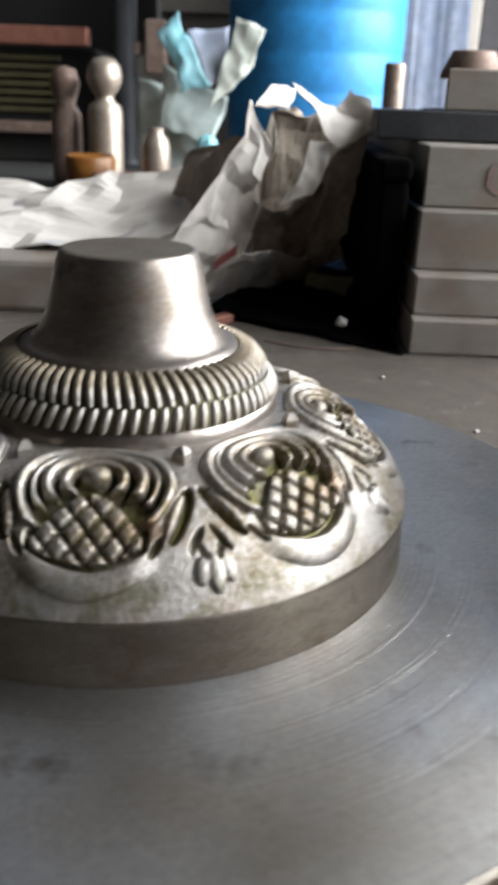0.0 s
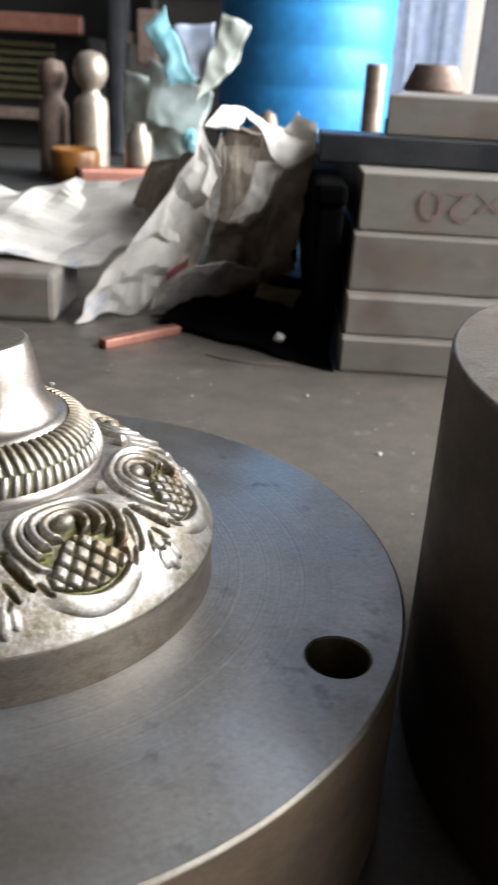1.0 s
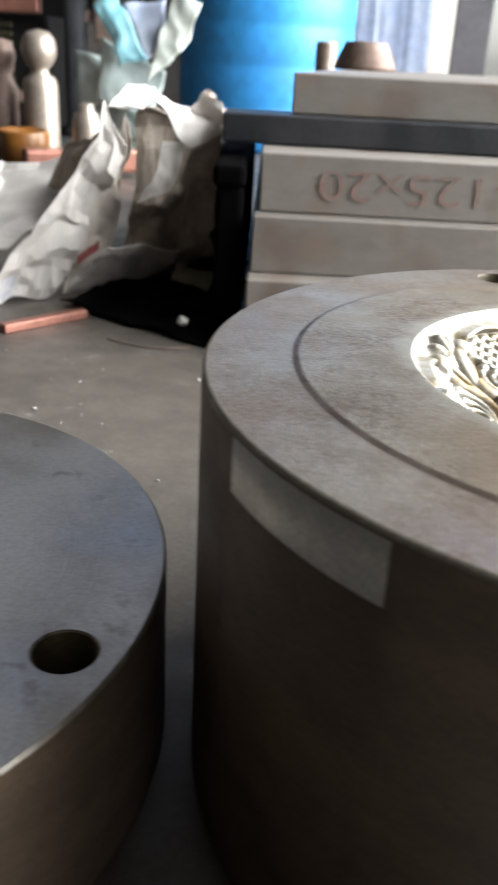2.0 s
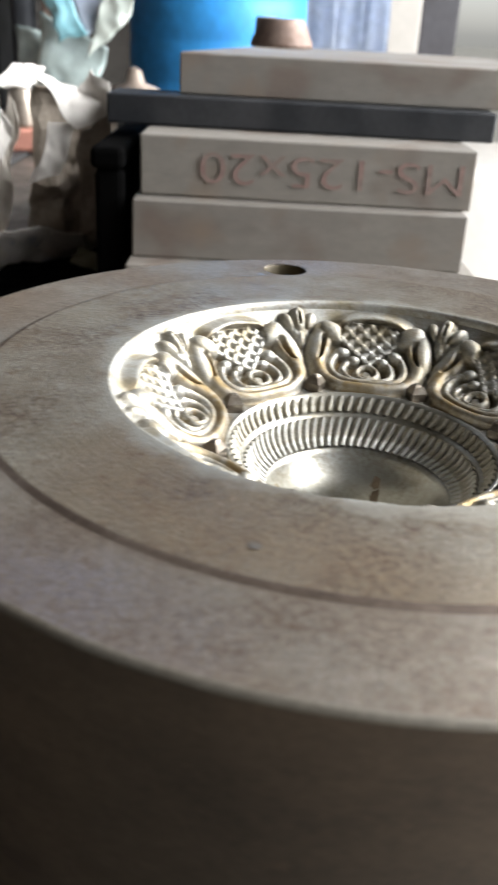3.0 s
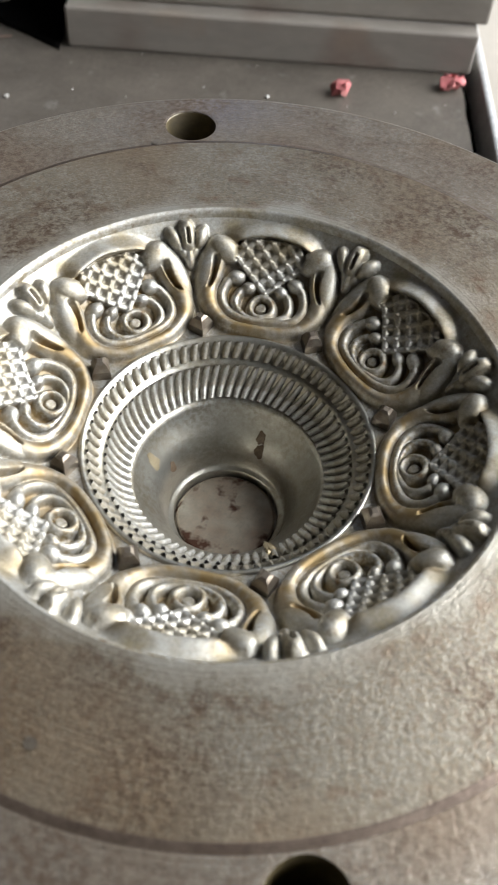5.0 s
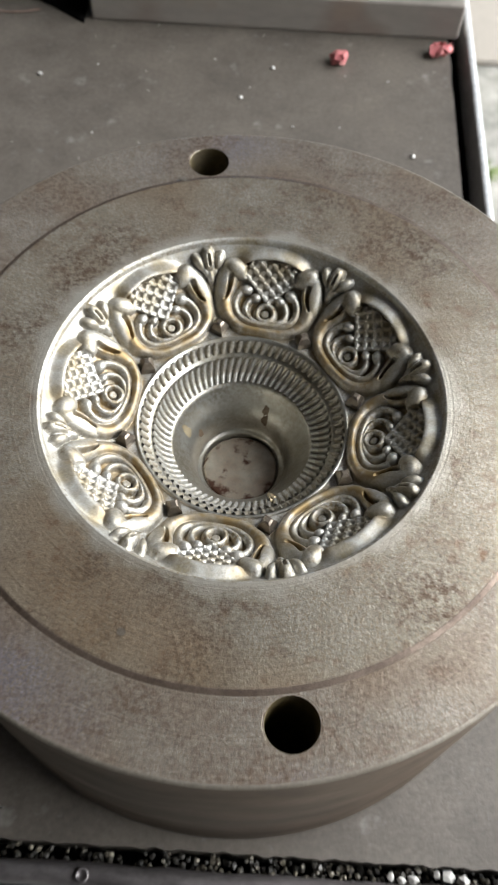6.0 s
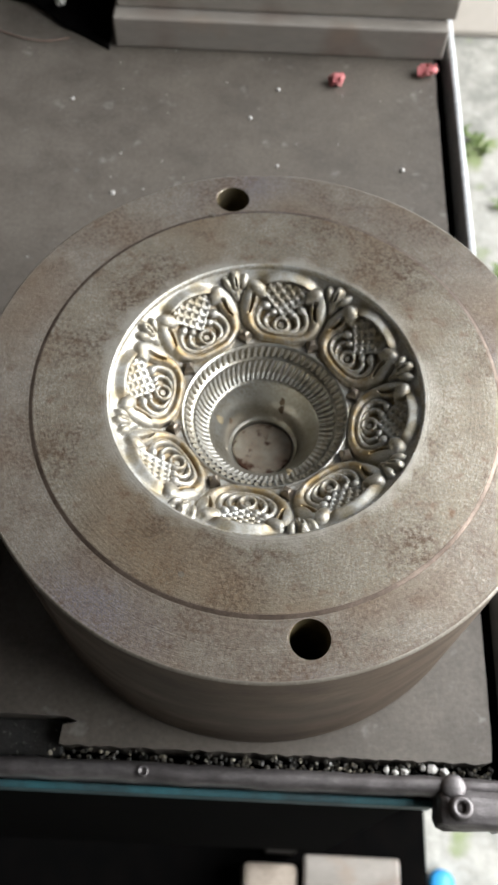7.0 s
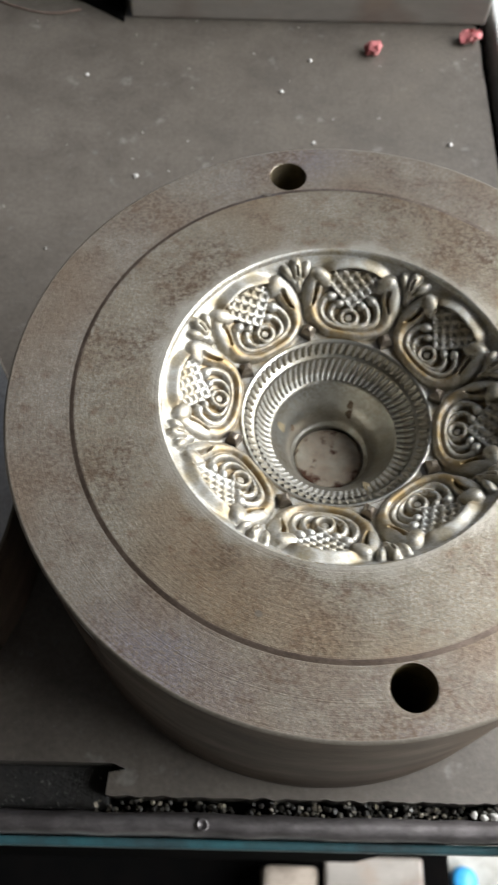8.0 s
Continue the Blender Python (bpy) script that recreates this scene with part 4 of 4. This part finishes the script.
part("body", block(-0.0740, 0.212, 0.006, -0.0635, 0.42, 0.056, 0.002), NEARBLACK, shade_box, smooth=False)
part("lid", block(-0.0750, 0.210, 0.0562, -0.0630, 0.4215, 0.064, 0.002), NEARBLACK, shade_box, smooth=False)
# Added black backing that keeps the gap under the paper dark.
solid("dark_backing", block(-0.104, 0.335, 0.0075, -0.0762, 0.42, 0.060, 0.003), BLACK, Matrix.Identity(4), "black block added to darken the gap behind the newspaper", "box")
# Thin black sheet added to darken this part of the bench.
solid("dark_bench_sheet", block(-0.60, 0.45, 0.0002, -0.20, 0.90, 0.004, 0.001), MAT, Matrix.Identity(4), "thin black sheet that darkens the bench", "mat")


def rod(x0, y0, x1, y1, z, w, h, mat, label, name="copper_bar", category="bar"):
    length, a = math.hypot(x1 - x0, y1 - y0), math.degrees(math.atan2(y1 - y0, x1 - x0))
    return solid(name, block(0, -w / 2, 0, length, w / 2, h, min(w, h) * 0.15), mat, pose(x0, y0, z, 0, 0, a), label, category)


rod(-0.152, 0.200, -0.126, 0.2265, 0.0, 0.005, 0.0035, COPPER, "short copper strip lying on the bench")
rod(-0.25, 0.60, -0.165, 0.64, 0.004, 0.020, 0.018, COPPER, "red copper bar lying flat on the bench")
rod(-0.56, 0.952, -0.318, 0.952, 0.1261, 0.02, 0.02, COPPER, "copper bar lying on the dark machine")

peg = lathe([(0, 0), (0.0150, 0), (0.0152, 0.002), (0.0148, 0.060), (0.0135, 0.0665), (0.0080, 0.070), (0.0075, 0.074), (0.0110, 0.0775), (0.0142, 0.084), (0.0148, 0.090), (0.0136, 0.097), (0.0095, 0.1025), (0, 0.105)], 40)
solid("ball_headed_peg", peg, STEELROD, pose(-0.255, 0.685, 0.004), "bright turned steel peg with a ball head", "peg", "pegs", smooth=True)
solid("turned_peg", lathe([(0, 0), (0.0130, 0), (0.0132, 0.002), (0.0128, 0.058), (0.0080, 0.066), (0.0105, 0.074), (0.0128, 0.083), (0.0095, 0.094), (0, 0.097)], 32), RUSTY, pose(-0.292, 0.70, 0.004), "brown turned peg beside the bright one", "peg", "pegs", smooth=True)
solid("small_bottle", lathe([(0, 0), (0.0105, 0), (0.0112, 0.003), (0.0112, 0.020), (0.0095, 0.026), (0.0060, 0.029), (0.0060, 0.034), (0, 0.034)], 32), STEELROD, pose(-0.204, 0.625, 0.0221), "small pale bottle standing on a copper bar", "bottle", smooth=True)
solid("amber_cup", lathe([(0, 0), (0.016, 0), (0.020, 0.004), (0.021, 0.026), (0.019, 0.028), (0.018, 0.024), (0.016, 0.006), (0, 0.005)], 32), AMBER, pose(-0.262, 0.650, 0.004), "amber wooden cup in front of the peg", "cup", smooth=True)


def billow(rx, ry, rz, seed, amount, freq, detail=4):
    bm = bmesh.new()
    bmesh.ops.create_icosphere(bm, subdivisions=detail, radius=1)
    for v in bm.verts:
        p = v.co.copy()
        n = abs(noise.noise(p * freq + Vector((seed, 0, 0)))) + 0.5 * abs(noise.noise(p * freq * 2.3 + Vector((0, seed, 0))))
        v.co = Vector((p.x * rx, p.y * ry, p.z * rz)) * (1 + amount * (0.5 - n) * 2)
    return bm


def lifted(bm, x, y, z):
    for v in bm.verts:
        v.co += Vector((x, y, z))
    return bm


bag = thing("plastic_bag", pose(-0.165, 0.74, 0), "crumpled clear and cyan plastic bag of scraps", "plastic bag")
part("film", sheet([(-0.062, 0.0, 0.001), (0.000, -0.01, 0.001), (0.002, -0.005, 0.072), (-0.078, 0.01, 0.092)], 22, 0.010, 22, 11), CLEAR, bag, "cloudy clear film")
part("film", sheet([(-0.050, -0.012, 0.050), (0.000, -0.014, 0.040), (0.012, -0.012, 0.080), (-0.046, -0.012, 0.106)], 16, 0.006, 24, 16), CLEAR, bag, "cloudy clear film")
part("cyan_fold", sheet([(-0.024, -0.022, 0.078), (-0.003, -0.024, 0.092), (-0.030, -0.022, 0.146), (-0.050, -0.022, 0.130)], 14, 0.007, 30, 12), CYAN, bag, "cyan film fold")
part("pale_fold", sheet([(-0.004, -0.024, 0.070), (0.038, -0.022, 0.108), (0.043, -0.022, 0.137), (0.022, -0.022, 0.144)], 14, 0.007, 30, 13), WHITEFILM, bag, "milky film fold")
part("violet_fold", sheet([(-0.002, -0.018, 0.088), (0.010, -0.018, 0.100), (0.012, -0.018, 0.138), (-0.024, -0.018, 0.134)], 10, 0.005, 30, 15), PALEBLUE, bag, "violet tinted film fold")
part("knot", lifted(billow(0.009, 0.009, 0.010, 9, 0.2, 1.8), -0.004, -0.030, 0.038), CYAN, bag, "cyan knotted end")

jug_profile = [(0, 0), (0.090, 0), (0.0965, 0.006)]
for k in range(9):
    z = 0.012 + k * 0.040
    jug_profile += [(0.0970, z), (0.0970, z + 0.028), (0.0963, z + 0.032), (0.0963, z + 0.037)]
jug_profile += [(0.093, 0.375), (0.060, 0.410), (0.030, 0.425), (0, 0.425)]
jug = thing("water_jug", pose(-0.066, 0.955, 0), "big blue ribbed plastic water jug on the bench", "water jug")
part("body", lathe(jug_profile, 72), BLUE, jug)
jug_neck = part("neck", lathe([(0.027, 0.4255), (0.027, 0.450), (0, 0.450)], 36), BLUE, jug)
part("lid", lathe([(0.031, 0.4505), (0.031, 0.470), (0.028, 0.473), (0, 0.473)], 36), WHITEFILM, jug_neck, "white screw lid")

curtain = bmesh.new()
cols = []
for i in range(61):
    u = i / 60
    x, y = 0.03 + 0.125 * u, 1.22 + 0.0014 * math.sin(u * 13) + 0.0005 * math.sin(u * 43 + 1)
    cols.append([curtain.verts.new((x + 0.004 * math.sin(z * 9 + u * 20), y, z)) for z in (-0.1, 0.1, 0.3, 0.6, 1.0, 1.5, 2.0)])
for a, b in zip(cols, cols[1:]):
    for k in range(6):
        curtain.faces.new((a[k], b[k], b[k + 1], a[k + 1]))
bmesh.ops.solidify(curtain, geom=curtain.faces[:], thickness=0.0008)
solid("plastic_curtain", curtain, PALEBLUE, Matrix.Identity(4), "pale blue plastic sheet hanging from the roof", "curtain", smooth=True)

solid("tan_casting", lathe([(0, 0), (0.020, 0), (0.0205, 0.002), (0.019, 0.056), (0.016, 0.064), (0.007, 0.067), (0.005, 0.074), (0, 0.077)], 28), TAN, pose(-0.098, 0.50, 0), "tan pointed casting standing on the bench", "casting", smooth=True)
solid("taper_plug", lathe([(0, 0), (0.0165, 0), (0.0168, 0.002), (0.0120, 0.0125), (0.0112, 0.0140), (0, 0.0142)], 40), RUSTY, pose(-0.006, 0.405, 0.0946), "rusty tapered steel plug on the top block", "plug", smooth=True)
solid("upright_pin", lathe([(0, 0), (0.0080, 0), (0.0085, 0.002), (0.0085, 0.108), (0.0076, 0.111), (0, 0.111)], 32), TAN, pose(-0.014, 0.66, 0), "tan steel pin standing upright", "pin", smooth=True)

machine = thing("dark_machine", pose(-0.46, 1.0, 0), "dark machine housing with a slatted front", "machine")
housing = part("housing", block(-0.22, -0.03, 0.0, 0.145, 0.14, 0.126, 0.004), BLACK, machine, smooth=False)
part("back_panel", block(-0.22, 0.10, 0.1262, 0.20, 0.14, 0.40, 0.003), BLACK, machine, smooth=False)
for k in range(7):
    part("slat", block(-0.20, -0.040, 0.056 + k * 0.0092, 0.105, -0.031, 0.0615 + k * 0.0092, 0.001), GREEN, housing, "olive slat", smooth=False)
part("ledge", block(-0.22, -0.060, 0.034, 0.12, -0.031, 0.046, 0.002), RUSTY, housing, "rusty ledge", smooth=False)
post = thing("machine_column", pose(-0.275, 0.93, 0), "dark blue-grey upright machine column on the bench", "column")
part("shaft", lathe([(0, 0), (0.020, 0), (0.020, 0.01), (0.013, 0.014), (0.013, 0.40), (0, 0.40)], 28), DARKBAR, post)
clamp = part("clamp", block(0.022, -0.012, 0.10, 0.046, 0.012, 0.155, 0.003), RUSTY, post, "rusty clamp", smooth=False)
part("clamp_arm", block(0.008, -0.006, 0.12, 0.024, 0.006, 0.132, 0.001), RUSTY, clamp, smooth=False)

# ---- small things on the bench ----
rng = random.Random(4)
for name, x, y, size, mat, label in (("crumb", 0.0225, 0.1745, 0.0024, CRUMB, "pink crumb of putty on the bench plate"), ("crumb", 0.0545, 0.1815, 0.0022, CRUMB, "pink crumb of putty at the plate edge"),
                                     ("crumb", 0.0580, 0.1820, 0.0021, CRUMB, "pink crumb of putty at the plate edge"), ("pebble", -0.0845, 0.2066, 0.0022, PALE, "small white pebble beside the plates")):
    solid(name, pebble(size, x * 100, 0.9, 2, 1.0 if mat is CRUMB else 0.45), mat, pose(x, y, 0.0045 if mat is PALE else 0), label, name)
flake = pebble(0.0009, 5.5, 0.35, 2, 0.9)
solid("swarf_flake", flake, BRASS, pose(0.0058, -0.0117, LOW - 0.0174 * SINK + 0.0007, 20, 35, 40), "small golden metal flake lying on the beads of the hollow", "flake")
grit = bmesh.new()
for k in range(170):
    gx, gy = rng.uniform(-0.20, 0.057), rng.uniform(-0.03, 0.19)
    if math.hypot(gx, gy) < 0.064 or math.hypot(gx + 0.128, gy + 0.003) < 0.064:
        continue
    bit = pebble(rng.uniform(0.0002, 0.0004) * (2.4 if rng.random() < 0.14 else 1), k, 0.6, 1)
    grit_mesh = bpy.data.meshes.new("bit")
    bit.to_mesh(grit_mesh)
    bit.free()
    grit_mesh.transform(pose(gx, gy, -0.0001, 0, 0, rng.uniform(0, 360)))
    grit.from_mesh(grit_mesh)
    bpy.data.meshes.remove(grit_mesh)
solid("grit", grit, PALE, Matrix.Identity(4), "pale metal grit scattered on the bench plate", "grit", kind="stuff")
chips = bmesh.new()
for k in range(420):
    along = rng.random()
    cx = -0.05 + 0.110 * along ** 0.8
    cy = rng.uniform(-0.0684, -0.0652)
    bit = pebble(rng.uniform(0.0003, 0.0008), k + 300, 0.9, 1)
    chip_mesh = bpy.data.meshes.new("bit")
    bit.to_mesh(chip_mesh)
    bit.free()
    chip_mesh.transform(pose(cx, cy, -0.0105 + rng.uniform(0.004, 0.0085) , rng.uniform(0, 90), rng.uniform(0, 90), rng.uniform(0, 360)))
    chips.from_mesh(chip_mesh)
    bpy.data.meshes.remove(chip_mesh)
solid("metal_chips", chips, CHIP, Matrix.Identity(4), "metal chips and swarf packed in the gap", "chips", kind="stuff")
for k in range(7):
    cx = 0.030 + rng.uniform(-0.004, 0.018)
    solid("salt_crumb", pebble(rng.uniform(0.0008, 0.0014), k + 900, 0.8, 1), PALE, pose(cx, -0.0668 + rng.uniform(-0.0008, 0.0008), -0.0022), "white crumb lying among the chips", "crumb", "white crumbs in the gap")

wire = bpy.data.curves.new("wire", "CURVE")
wire.dimensions, wire.bevel_depth, wire.bevel_resolution = "3D", 0.0003, 2
spline = wire.splines.new("BEZIER")
spline.bezier_points.add(3)
for bp, co in zip(spline.bezier_points, ((-0.112, 0.1990, 0.0004), (-0.104, 0.1945, 0.0004), (-0.090, 0.1912, 0.0004), (-0.080, 0.1932, 0.0006))):
    bp.co, bp.handle_left_type, bp.handle_right_type = co, "AUTO", "AUTO"
holder = bpy.data.objects.new("wire", wire)
scene.collection.objects.link(holder)
wire_mesh = bpy.data.meshes.new_from_object(holder.evaluated_get(bpy.context.evaluated_depsgraph_get()))
bpy.data.objects.remove(holder)
wire_mesh.materials.append(RUSTY)
tagged(new("wire", wire_mesh), "thin rusty bent wire lying on the bench", "wire")

# ---- on the ground below ----
for k in range(26):
    wx, wy = 0.33 + rng.uniform(-0.05, 0.16), 0.85 + rng.uniform(-0.35, 0.25)
    weed = bmesh.new()
    for b in range(9):
        a, tall = rng.uniform(0, 6.28), rng.uniform(0.01, 0.03)
        dx, dy = math.cos(a) * tall, math.sin(a) * tall
        px, py = -math.sin(a) * 0.004, math.cos(a) * 0.004
        v = [weed.verts.new(p) for p in ((-px * 0.3, -py * 0.3, 0), (dx * 0.5 - px, dy * 0.5 - py, tall * 0.6), (dx, dy, tall * 0.7), (dx * 0.5 + px, dy * 0.5 + py, tall * 0.6))]
        weed.faces.new(v)
    solid("weed", weed, LEAF, pose(wx, wy, -0.85, 0, 0, 0), "small green weed growing in the concrete", "weed", "weeds in the yard")
solid("plastic_scrap", lathe([(0, 0), (0.014, 0), (0.015, 0.003), (0.014, 0.014), (0.011, 0.018), (0, 0.019)], 28), SKYBLUE, pose(0.226, -0.070, -0.85), "bright blue round plastic scrap on the ground", "scrap", smooth=True)
# Added near-black slab; it paints the shaded floor below the bench.
tray = thing("floor_shade_slab", pose(0, 0, 0), "near-black slab added for the shaded floor under the bench", "tray")
part("bottom", block(-0.80, -0.50, -0.85, 0.207, 0.02, -0.82, 0.004), NEARBLACK, tray, smooth=False)
part("lip", block(-0.80, 0.005, -0.82, 0.207, 0.02, -0.78, 0.004), BLACK, tray, smooth=False)
bin_box = thing("plastic_bin", pose(0, 0, 0), "grey plastic bin standing on the dark floor slab", "bin")
part("body", block(0.071, -0.19, -0.819, 0.164, -0.054, -0.765, 0.008), PLATE, bin_box, smooth=False)
part("rim", block(0.068, -0.193, -0.7645, 0.167, -0.051, -0.756, 0.004), PLATE, bin_box, "thick rim", smooth=False)
solid("wood_offcut", block(0.006, -0.20, -0.819, 0.062, -0.060, -0.765, 0.006, 0.003, 5), CARD, Matrix.Identity(4), "tan wooden offcut lying on the dark floor slab", "offcut")
